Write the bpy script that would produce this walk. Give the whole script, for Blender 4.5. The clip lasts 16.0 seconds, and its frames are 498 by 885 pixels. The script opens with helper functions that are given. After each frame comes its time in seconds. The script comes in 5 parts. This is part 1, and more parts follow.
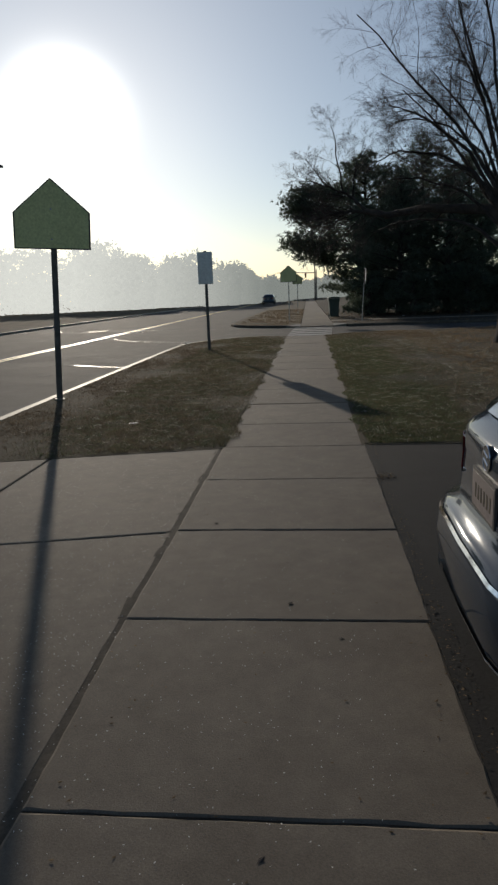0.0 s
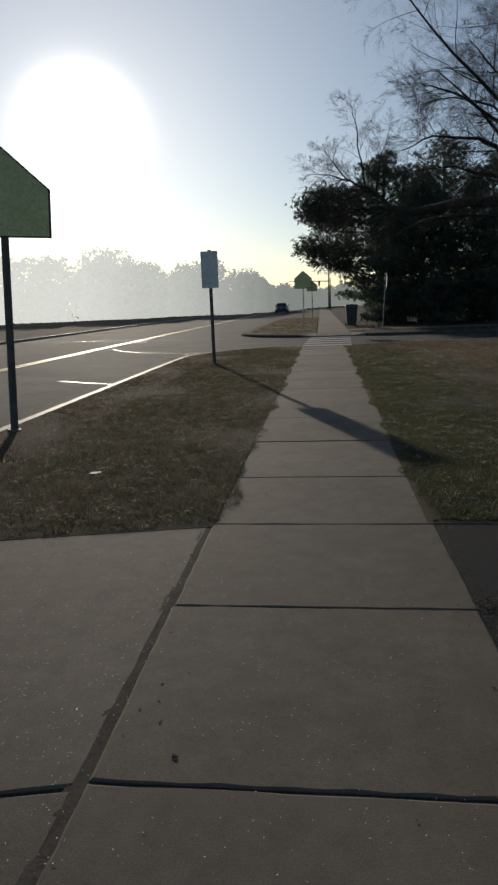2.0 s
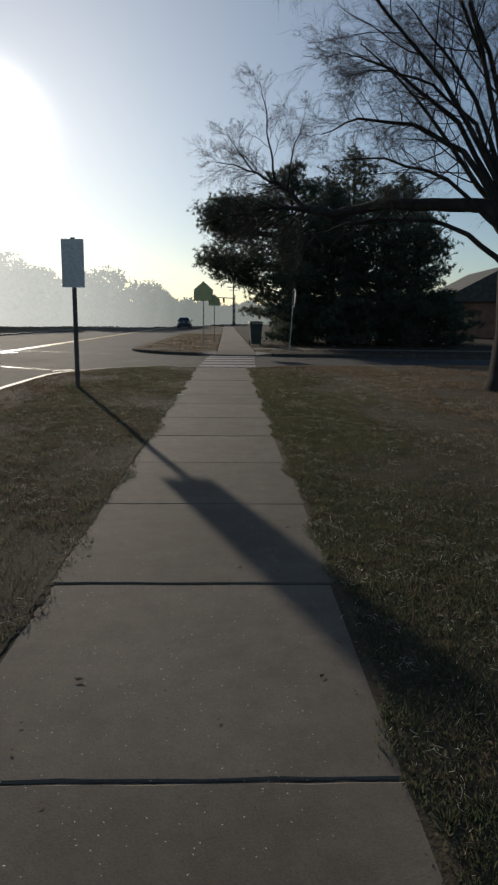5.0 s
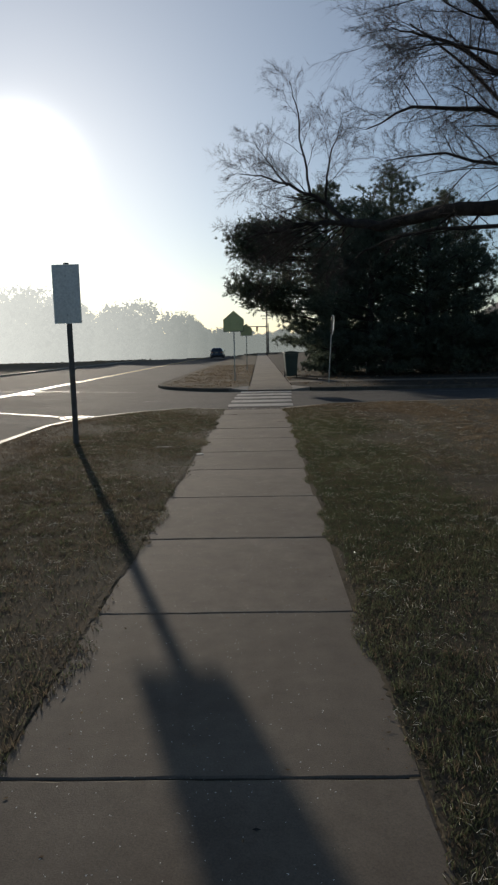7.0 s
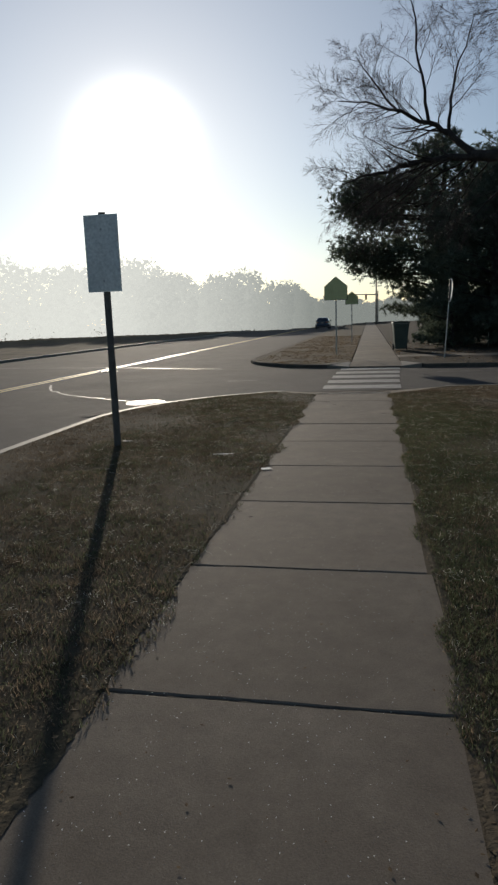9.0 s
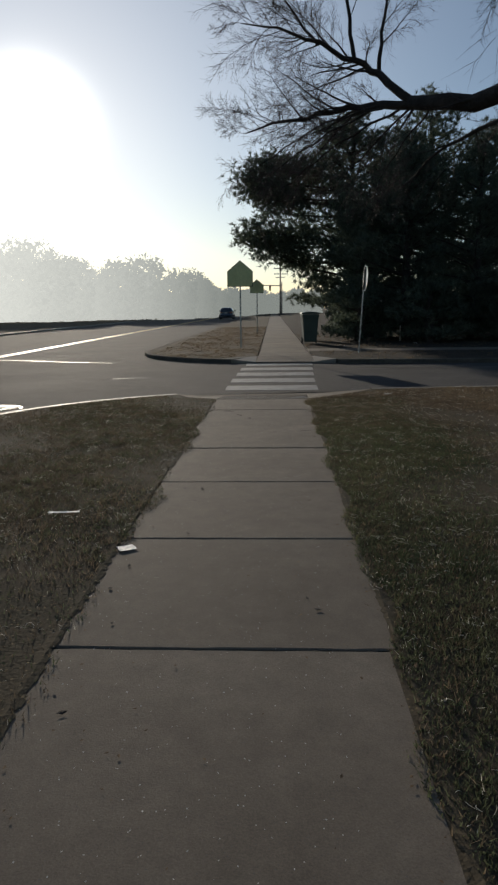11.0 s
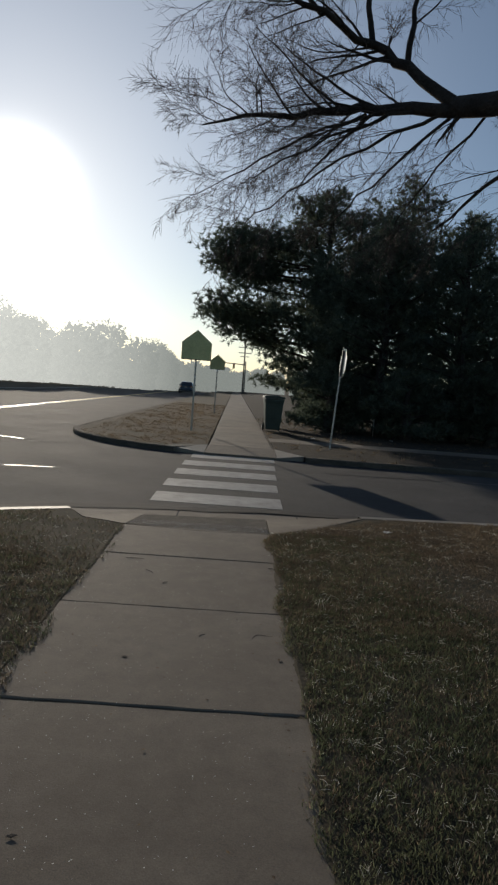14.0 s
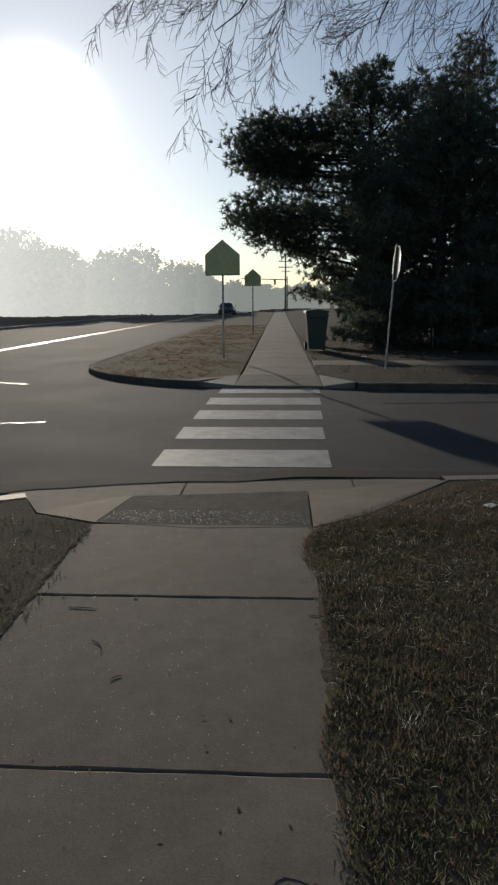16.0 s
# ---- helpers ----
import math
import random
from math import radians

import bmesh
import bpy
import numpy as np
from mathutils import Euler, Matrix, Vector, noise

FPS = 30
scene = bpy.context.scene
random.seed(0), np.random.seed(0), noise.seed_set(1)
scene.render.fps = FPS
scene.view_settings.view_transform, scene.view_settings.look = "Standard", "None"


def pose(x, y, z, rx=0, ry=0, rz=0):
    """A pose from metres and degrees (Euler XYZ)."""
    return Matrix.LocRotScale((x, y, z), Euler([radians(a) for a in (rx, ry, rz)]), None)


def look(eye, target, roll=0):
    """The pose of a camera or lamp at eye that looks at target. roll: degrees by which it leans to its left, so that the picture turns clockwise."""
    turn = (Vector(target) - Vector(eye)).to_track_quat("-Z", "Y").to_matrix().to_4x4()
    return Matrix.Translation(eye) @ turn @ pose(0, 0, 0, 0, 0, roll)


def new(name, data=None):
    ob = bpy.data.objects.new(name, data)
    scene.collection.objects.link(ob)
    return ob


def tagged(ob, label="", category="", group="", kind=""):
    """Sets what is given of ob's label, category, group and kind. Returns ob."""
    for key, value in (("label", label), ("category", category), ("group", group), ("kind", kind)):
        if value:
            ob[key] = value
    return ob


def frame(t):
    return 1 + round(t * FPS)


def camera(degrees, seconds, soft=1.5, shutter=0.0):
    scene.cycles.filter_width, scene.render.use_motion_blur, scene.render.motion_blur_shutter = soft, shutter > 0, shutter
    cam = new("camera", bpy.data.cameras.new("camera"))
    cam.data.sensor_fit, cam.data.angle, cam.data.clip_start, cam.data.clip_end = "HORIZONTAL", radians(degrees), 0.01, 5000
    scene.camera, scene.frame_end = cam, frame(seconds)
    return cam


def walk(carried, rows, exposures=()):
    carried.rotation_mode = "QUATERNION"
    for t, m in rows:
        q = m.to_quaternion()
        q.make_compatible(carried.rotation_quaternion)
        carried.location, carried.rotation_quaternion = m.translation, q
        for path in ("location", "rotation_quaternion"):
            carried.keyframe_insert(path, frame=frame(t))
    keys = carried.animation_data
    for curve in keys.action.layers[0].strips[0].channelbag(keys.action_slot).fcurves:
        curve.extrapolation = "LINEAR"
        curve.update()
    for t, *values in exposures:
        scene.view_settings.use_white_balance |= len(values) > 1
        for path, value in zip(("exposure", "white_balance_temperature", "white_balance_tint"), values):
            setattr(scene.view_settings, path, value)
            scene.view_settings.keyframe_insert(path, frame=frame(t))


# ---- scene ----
cam = camera(41.5, 16.0, soft=2.4)
PATH = [
    (0, (0.011, -2.641, 1.592), (-0.183, -0.7, 1.152), -2.2),
    (0.5, (-0.063, -2.061, 1.56), (-0.323, -0.135, 1.087), -2.0),
    (1, (-0.137, -1.397, 1.524), (-0.543, 0.49, 1.002), -1.1),
    (1.5, (-0.153, -0.791, 1.519), (-0.423, 1.126, 1.018), -2.3),
    (2, (-0.163, -0.146, 1.498), (-0.394, 1.797, 1.085), -2.2),
    (2.5, (-0.157, 0.495, 1.479), (-0.371, 2.449, 1.111), -2.0),
    (3, (-0.107, 1.135, 1.488), (-0.236, 3.102, 1.154), -0.8),
    (3.5, (-0.104, 1.785, 1.461), (-0.17, 3.761, 1.161), -0.0),
    (4, (-0.105, 2.409, 1.436), (-0.215, 4.374, 1.081), 1.5),
    (4.5, (-0.078, 3.09, 1.396), (-0.137, 5.045, 0.976), 0.9),
    (4.7, (-0.052, 3.319, 1.371), (0.019, 5.277, 0.968), 0.9),
    (6.8, (0.025, 6.051, 1.458), (-0.016, 8.031, 1.183), -1.9),
    (7, (0.033, 6.327, 1.5), (-0.013, 8.305, 1.212), -1.2),
    (7.5, (0.089, 6.978, 1.52), (-0.006, 8.951, 1.206), -0.7),
    (8, (0.215, 7.636, 1.505), (0.041, 9.595, 1.141), 0.0),
    (8.2, (0.21, 7.897, 1.535), (-0.048, 9.844, 1.157), 0.1),
    (10.3, (0.056, 10.809, 1.512), (-0.346, 12.737, 1.16), -2.5),
    (10.5, (0.005, 11.089, 1.477), (-0.322, 13.032, 1.132), -2.3),
    (11, (0.036, 11.744, 1.449), (-0.046, 13.702, 1.046), -0.7),
    (11.5, (-0.029, 12.379, 1.467), (-0.213, 14.329, 1.062), -0.1),
    (12, (0.045, 13.002, 1.467), (0.017, 14.96, 1.057), 1.2),
    (12.5, (-0.034, 13.664, 1.487), (-0.285, 15.611, 1.1), 1.4),
    (13, (0.036, 14.333, 1.457), (-0.079, 16.295, 1.086), 2.2),
    (13.5, (0.033, 14.979, 1.509), (-0.011, 16.957, 1.217), 2.1),
    (14, (0.125, 15.567, 1.512), (0.171, 17.559, 1.341), 4.4),
    (14.5, (0.159, 16.186, 1.518), (0.043, 18.176, 1.36), 3.8),
    (15, (0.273, 16.796, 1.488), (0.176, 18.776, 1.224), 1.5),
    (15.5, (0.315, 17.385, 1.517), (0.17, 19.351, 1.181), -0.2),
    (16, (0.352, 18.016, 1.486), (0.254, 19.97, 1.068), -0.3),
]
walk(cam, [(t, look(eye, target, roll)) for t, eye, target, roll in PATH],
     exposures=[(0.0, 0.04), (4.5, 0.06), (7.0, 0.16), (11.0, 0.1), (16.0, 0.16)])

# ---- light: low sun ahead on the left, hazy clear sky ----
SUN_AZ, SUN_EL = 19.2, 13.6
SUN_DIR = Vector((-math.sin(radians(SUN_AZ)) * math.cos(radians(SUN_EL)),
                  math.cos(radians(SUN_AZ)) * math.cos(radians(SUN_EL)), math.sin(radians(SUN_EL))))
world = bpy.data.worlds.new("world")
scene.world = world
world.use_nodes = True
wn = world.node_tree.nodes
wl = world.node_tree.links
sky = wn.new("ShaderNodeTexSky")
sky.sky_type = "NISHITA"
sky.sun_disc = False
sky.sun_elevation = radians(SUN_EL)
sky.sun_rotation = radians(-SUN_AZ)
sky.air_density, sky.dust_density, sky.ozone_density = 0.9, 0.2, 2.0
# thin haze round the sun: a bright aureole that fades over some tens of degrees
coord = wn.new("ShaderNodeTexCoord")
dot = wn.new("ShaderNodeVectorMath")
dot.operation = "DOT_PRODUCT"
dot.inputs[1].default_value = SUN_DIR
wl.new(coord.outputs["Generated"], dot.inputs[0])
glow = None
for sharp, amount in ((900, 90.0), (60, 1.0), (10, 3.3), (4, 1.1)):
    lift = wn.new("ShaderNodeMath")
    lift.operation = "MAXIMUM"
    lift.inputs[1].default_value = 0.0
    wl.new(dot.outputs["Value"], lift.inputs[0])
    power = wn.new("ShaderNodeMath")
    power.operation = "POWER"
    power.inputs[1].default_value = sharp
    wl.new(lift.outputs[0], power.inputs[0])
    scaled = wn.new("ShaderNodeMath")
    scaled.operation = "MULTIPLY"
    scaled.inputs[1].default_value = amount
    wl.new(power.outputs[0], scaled.inputs[0])
    if glow is not None:
        total = wn.new("ShaderNodeMath")
        total.operation = "ADD"
        wl.new(glow.outputs[0], total.inputs[0])
        wl.new(scaled.outputs[0], total.inputs[1])
        glow = total
    else:
        glow = scaled
haze = wn.new("ShaderNodeMix")
haze.data_type, haze.blend_type = "RGBA", "MULTIPLY"
haze.inputs[0].default_value = 1.0
haze.inputs[6].default_value = (1.0, 0.965, 0.89, 1)
wl.new(glow.outputs[0], haze.inputs[7])
both = wn.new("ShaderNodeMix")
both.data_type, both.blend_type = "RGBA", "ADD"
both.inputs[0].default_value = 1.0
wl.new(sky.outputs[0], both.inputs[6])
wl.new(haze.outputs[2], both.inputs[7])
wl.new(both.outputs[2], wn["Background"].inputs[0])
wn["Background"].inputs[1].default_value = 0.066
sun = new("sun", bpy.data.lights.new("sun", "SUN"))
sun.data.energy, sun.data.angle, sun.data.color = 2.4, radians(0.6), (1.0, 0.88, 0.72)
sun.matrix_world = look((0, 0, 30), Vector((0, 0, 30)) - SUN_DIR)


# ---- materials ----
def ramp(nt, fac, stops):
    n = nt.nodes.new("ShaderNodeValToRGB")
    e = n.color_ramp.elements
    e[0].position, e[0].color = stops[0][0], (*stops[0][1], 1)
    e[1].position, e[1].color = stops[-1][0], (*stops[-1][1], 1)
    for p, c in stops[1:-1]:
        k = e.new(p)
        k.color = (*c, 1)
    nt.links.new(fac, n.inputs[0])
    return n.outputs[0]


def noise_tex(nt, pos, scale, detail=4.0, rough=0.6):
    n = nt.nodes.new("ShaderNodeTexNoise")
    n.inputs["Scale"].default_value, n.inputs["Detail"].default_value, n.inputs["Roughness"].default_value = scale, detail, rough
    nt.links.new(pos, n.inputs["Vector"])
    return n.outputs["Fac"]


def blend(nt, a, b, fac, mode="MIX"):
    n = nt.nodes.new("ShaderNodeMix")
    n.data_type, n.blend_type = "RGBA", mode
    for sock, v in ((n.inputs[0], fac), (n.inputs[6], a), (n.inputs[7], b)):
        if isinstance(v, (int, float)):
            sock.default_value = v
        elif isinstance(v, tuple):
            sock.default_value = (*v, 1)
        else:
            nt.links.new(v, sock)
    return n.outputs[2]


def material(name, dark, light, scale=3.0, rough=0.8, metal=0.0, fine=60.0, bump=0.3, depth=0.01, specks=None, random_tint=0.0, spec=0.5, coat=0.0, island=False, through_light=0.0, mottle=None):
    """A surface with colour at two scales, fine relief, and optional specks (size, colour, share)."""
    m = bpy.data.materials.new(name)
    m.use_nodes = True
    nt = m.node_tree
    bsdf = nt.nodes["Principled BSDF"]
    geo = nt.nodes.new("ShaderNodeNewGeometry")
    pos = geo.outputs["Position"]
    big = noise_tex(nt, pos, scale)
    small = noise_tex(nt, pos, fine, 3.0)
    col = ramp(nt, big, [(0.3, dark), (0.7, light)])
    grain = ramp(nt, small, [(0.25, (0.72, 0.72, 0.72)), (0.75, (1.25, 1.25, 1.25))])
    col = blend(nt, col, grain, 0.8, "MULTIPLY")
    if mottle:
        blotch = ramp(nt, noise_tex(nt, pos, mottle[0], 6.0, 0.7), [(0.32, (1 - mottle[1],) * 3), (0.68, (1 + mottle[1],) * 3)])
        col = blend(nt, col, blotch, 1.0, "MULTIPLY")
    if specks:
        size, tone, share = specks
        v = nt.nodes.new("ShaderNodeTexVoronoi")
        v.inputs["Scale"].default_value = size
        nt.links.new(pos, v.inputs["Vector"])
        mask = ramp(nt, v.outputs["Distance"], [(share * 0.6, (1, 1, 1)), (share, (0, 0, 0))])
        col = blend(nt, col, tone, mask)
    if random_tint:
        src = geo.outputs["Random Per Island"] if island else nt.nodes.new("ShaderNodeObjectInfo").outputs["Random"]
        tint = ramp(nt, src, [(0.0, (1 - random_tint,) * 3), (1.0, (1 + random_tint,) * 3)])
        col = blend(nt, col, tint, 1.0, "MULTIPLY")
    nt.links.new(col, bsdf.inputs["Base Color"])
    rr = ramp(nt, big, [(0.3, (rough * 0.96,) * 3), (0.7, (min(1, rough * 1.04),) * 3)])
    nt.links.new(rr, bsdf.inputs["Roughness"])
    bsdf.inputs["Metallic"].default_value = metal
    bsdf.inputs["Specular IOR Level"].default_value = spec
    bsdf.inputs["Coat Weight"].default_value = coat
    bsdf.inputs["Coat Roughness"].default_value = 0.05
    if bump:
        b = nt.nodes.new("ShaderNodeBump")
        b.inputs["Strength"].default_value, b.inputs["Distance"].default_value = bump, depth
        nt.links.new(small, b.inputs["Height"])
        nt.links.new(b.outputs[0], bsdf.inputs["Normal"])
    if through_light:
        leaf = nt.nodes.new("ShaderNodeBsdfTranslucent")
        nt.links.new(col, leaf.inputs["Color"])
        mix = nt.nodes.new("ShaderNodeMixShader")
        mix.inputs[0].default_value = through_light
        nt.links.new(bsdf.outputs[0], mix.inputs[1])
        nt.links.new(leaf.outputs[0], mix.inputs[2])
        nt.links.new(mix.outputs[0], nt.nodes["Material Output"].inputs["Surface"])
    return m


CONCRETE = material("concrete", (0.128, 0.103, 0.078), (0.2, 0.167, 0.128), 1.1, 0.85, fine=150, bump=0.45, depth=0.003, specks=(55, (0.13, 0.115, 0.1), 0.16), random_tint=0.1, spec=0.22, mottle=(7.0, 0.13))
CONCRETE_KERB = material("kerb_concrete", (0.15, 0.135, 0.11), (0.24, 0.215, 0.178), 2.2, 0.65, fine=70, bump=0.3, depth=0.006)
CONCRETE_RAMP = material("pebbled_concrete", (0.07, 0.061, 0.05), (0.12, 0.105, 0.086), 3.0, 0.95, fine=120, bump=0.8, depth=0.012, specks=(70, (0.19, 0.17, 0.14), 0.2), spec=0.15, mottle=(14.0, 0.2))
ASPHALT = material("asphalt", (0.036, 0.036, 0.038), (0.066, 0.065, 0.063), 0.5, 0.9, spec=0.16, mottle=(2.5, 0.14), fine=80, bump=0.5, depth=0.008, specks=(90, (0.16, 0.155, 0.15), 0.2))
ASPHALT_DARK = material("dark_asphalt", (0.02, 0.02, 0.02), (0.04, 0.038, 0.036), 0.8, 0.9, spec=0.15, fine=80, bump=0.4, depth=0.006)
TAR = material("tar_seal", (0.02, 0.02, 0.02), (0.035, 0.035, 0.035), 3, 0.48, fine=30, bump=0.1)
PAINT_WHITE = material("road_paint", (0.19, 0.185, 0.17), (0.36, 0.35, 0.33), 5, 0.7, fine=70, bump=0.3, depth=0.004, specks=(18, (0.12, 0.12, 0.12), 0.17))
PAINT_YELLOW = material("yellow_road_paint", (0.5, 0.33, 0.06), (0.65, 0.45, 0.1), 4, 0.5, fine=70, bump=0.2)
SOIL = material("soil", (0.06, 0.048, 0.035), (0.12, 0.095, 0.07), 6, 0.95, fine=60, bump=0.8, depth=0.02)
LAWN = material("lawn", (0.05, 0.046, 0.03), (0.13, 0.102, 0.07), 0.7, 1.0, spec=0.1, fine=45, bump=0.5, depth=0.014, specks=(26, (0.2, 0.155, 0.09), 0.2))
GRASS = material("grass_blades", (0.06, 0.08, 0.042), (0.142, 0.148, 0.083), 0.8, 0.75, spec=0.15, through_light=0.6, fine=8, bump=0, random_tint=0.4, island=True)
STRAW = material("dry_grass", (0.14, 0.103, 0.066), (0.27, 0.205, 0.135), 1.4, 0.75, spec=0.15, through_light=0.55, fine=8, bump=0, random_tint=0.4, island=True)
BROWN = material("dead_grass", (0.1, 0.077, 0.053), (0.215, 0.167, 0.115), 1.1, 0.8, spec=0.15, through_light=0.55, fine=8, bump=0, random_tint=0.4, island=True)
DARK_GROUND = material("dark_brown_ground", (0.028, 0.024, 0.019), (0.065, 0.052, 0.038), 1.5, 0.95, spec=0.1, fine=50, bump=0.6, depth=0.015)
FILL = material("joint_dirt", (0.07, 0.06, 0.046), (0.12, 0.102, 0.08), 8, 0.95, spec=0.1, fine=70, bump=0.5, depth=0.006)
STALK = material("pale_stalks", (0.55, 0.51, 0.42), (0.75, 0.71, 0.6), 3, 0.28, spec=0.5, through_light=0.4, fine=8, bump=0, random_tint=0.4, island=True)
LEAF = material("dead_leaves", (0.09, 0.06, 0.035), (0.22, 0.15, 0.085), 3, 0.8, spec=0.15, through_light=0.25, fine=30, bump=0.2, random_tint=0.4, island=True)
GRIT = material("pale_grit", (0.6, 0.57, 0.52), (0.8, 0.78, 0.73), 20, 0.4, spec=0.4, fine=100, bump=0)
BARK = material("bark", (0.035, 0.03, 0.027), (0.08, 0.068, 0.06), 4, 0.95, spec=0.15, fine=35, bump=0.8, depth=0.03)
TWIG = material("twigs", (0.06, 0.048, 0.044), (0.12, 0.095, 0.085), 3, 0.85, spec=0.2, fine=20, bump=0)
NEEDLE = material("pine_needles", (0.09, 0.115, 0.085), (0.12, 0.14, 0.1), 1.2, 0.75, spec=0.2, through_light=0.5, fine=6, bump=0, random_tint=0.35, island=True)
STEEL = material("galvanised_steel", (0.3, 0.3, 0.3), (0.48, 0.48, 0.47), 8, 0.4, 0.85, fine=60, bump=0.1)
DARK_STEEL = material("weathered_post", (0.07, 0.065, 0.06), (0.13, 0.12, 0.11), 6, 0.6, 0.3, fine=60, bump=0.2)
RUST = material("rusted_iron", (0.02, 0.018, 0.016), (0.045, 0.038, 0.032), 9, 0.85, 0.0, fine=80, bump=0.4, spec=0.2)
IRON = material("cast_iron", (0.16, 0.14, 0.12), (0.3, 0.27, 0.24), 9, 0.35, 0.8, fine=80, bump=0.3)
ALU = material("sign_aluminium", (0.55, 0.56, 0.57), (0.7, 0.7, 0.7), 4, 0.35, 0.75, fine=50, bump=0.05)
SIGN_WHITE = material("sign_white", (0.62, 0.62, 0.6), (0.75, 0.75, 0.73), 3, 0.4, fine=30, bump=0)
SIGN_RED = material("sign_red", (0.35, 0.02, 0.02), (0.48, 0.03, 0.03), 3, 0.4, fine=30, bump=0)
SIGN_LIME = material("sign_yellow_green", (0.52, 0.52, 0.24), (0.62, 0.62, 0.3), 3, 0.4, fine=30, bump=0)
SIGN_BLACK = material("sign_black", (0.015, 0.015, 0.015), (0.03, 0.03, 0.03), 3, 0.5, fine=30, bump=0)
BIN_GREEN = material("bin_plastic", (0.02, 0.035, 0.03), (0.035, 0.055, 0.045), 3, 0.4, fine=40, bump=0.1)
RUBBER = material("rubber", (0.012, 0.012, 0.012), (0.03, 0.03, 0.03), 9, 0.75, fine=60, bump=0.2)
CAR_PAINT = material("car_paint", (0.025, 0.035, 0.05), (0.035, 0.048, 0.068), 1.5, 0.06, 0.0, fine=300, bump=0, spec=0.5)
CHROME = material("chrome", (0.75, 0.75, 0.76), (0.85, 0.85, 0.85), 4, 0.08, 1.0, fine=40, bump=0)
TRIM = material("bright_trim", (0.62, 0.62, 0.63), (0.75, 0.75, 0.75), 4, 0.25, 0.3, fine=40, bump=0)
CAR_GLASS = material("dark_car_glass", (0.01, 0.012, 0.014), (0.02, 0.022, 0.025), 3, 0.05, fine=40, bump=0, spec=0.8, coat=1.0)
TAIL_RED = material("tail_lamp_red", (0.09, 0.008, 0.008), (0.15, 0.012, 0.012), 6, 0.12, fine=60, bump=0, coat=1.0)
PLATE = material("number_plate", (0.2, 0.165, 0.155), (0.3, 0.255, 0.24), 12, 0.35, fine=60, bump=0.1)
BLACK_TRIM = material("black_plastic_trim", (0.015, 0.015, 0.016), (0.03, 0.03, 0.03), 6, 0.5, fine=90, bump=0.2)
SIDING = material("pale_siding", (0.5, 0.48, 0.44), (0.62, 0.6, 0.56), 1, 0.7, fine=20, bump=0.2)
BRICK = material("brick_wall", (0.2, 0.1, 0.07), (0.33, 0.17, 0.11), 2, 0.85, fine=30, bump=0.4)
ROOF = material("roof_shingle", (0.06, 0.055, 0.05), (0.12, 0.11, 0.1), 3, 0.85, fine=25, bump=0.5)
WINDOW = material("window_glass", (0.02, 0.025, 0.03), (0.04, 0.045, 0.05), 2, 0.06, fine=20, bump=0, spec=0.8)
PAPER = material("paper", (0.65, 0.64, 0.6), (0.82, 0.81, 0.78), 12, 0.6, fine=60, bump=0.3)
WOOD_POLE = material("pole_wood", (0.1, 0.08, 0.06), (0.18, 0.15, 0.12), 5, 0.85, fine=40, bump=0.5)


# ---- mesh helpers ----
def link(name, mesh, mat, parent=None, label="", smooth=False):
    mesh.materials.append(mat)
    if smooth:
        mesh.polygons.foreach_set("use_smooth", [True] * len(mesh.polygons))
    ob = new(name, mesh)
    if parent is not None:
        ob.parent = parent
    if label:
        ob["label"] = label
    return ob


def part(name, bm, mat, parent=None, label="", smooth=False):
    mesh = bpy.data.meshes.new(name)
    bm.to_mesh(mesh)
    bm.free()
    return link(name, mesh, mat, parent, label, smooth)


def raw(name, verts, faces, mat, parent=None, label="", smooth=False):
    mesh = bpy.data.meshes.new(name)
    mesh.from_pydata(verts, [], faces)
    return link(name, mesh, mat, parent, label, smooth)


def tris(name, v, mat, parent=None, label=""):
    """A mesh of loose triangles from an array (n, 3, 3)."""
    n = len(v)
    mesh = bpy.data.meshes.new(name)
    mesh.vertices.add(n * 3)
    mesh.vertices.foreach_set("co", v.reshape(-1).astype(np.float32))
    mesh.loops.add(n * 3)
    mesh.loops.foreach_set("vertex_index", np.arange(n * 3, dtype=np.int32))
    mesh.polygons.add(n)
    mesh.polygons.foreach_set("loop_start", np.arange(0, n * 3, 3, dtype=np.int32))
    mesh.update(calc_edges=True)
    return link(name, mesh, mat, parent, label)


def holder(name, x=0.0, y=0.0, z=0.0, rz=0.0):
    ob = new(name)
    ob.matrix_world = pose(x, y, z, 0, 0, rz)
    return ob


def box(x0, x1, y0, y1, z0, z1, bevel=0.0, segs=2):
    bm = bmesh.new()
    bmesh.ops.create_cube(bm, size=1, matrix=Matrix.Translation(((x0 + x1) / 2, (y0 + y1) / 2, (z0 + z1) / 2)) @ Matrix.Diagonal((x1 - x0, y1 - y0, z1 - z0, 1)))
    if bevel:
        bmesh.ops.bevel(bm, geom=bm.edges[:], offset=bevel, segments=segs, affect="EDGES")
    return bm


def rod(p, q, r0, r1=None, sides=12, bm=None):
    """A round bar from p to q."""
    bm = bm or bmesh.new()
    p, q = Vector(p), Vector(q)
    turn = (q - p).to_track_quat("Z", "Y").to_matrix().to_4x4()
    bmesh.ops.create_cone(bm, cap_ends=True, segments=sides, radius1=r0, radius2=r0 if r1 is None else r1, depth=(q - p).length, matrix=Matrix.Translation((p + q) / 2) @ turn)
    return bm


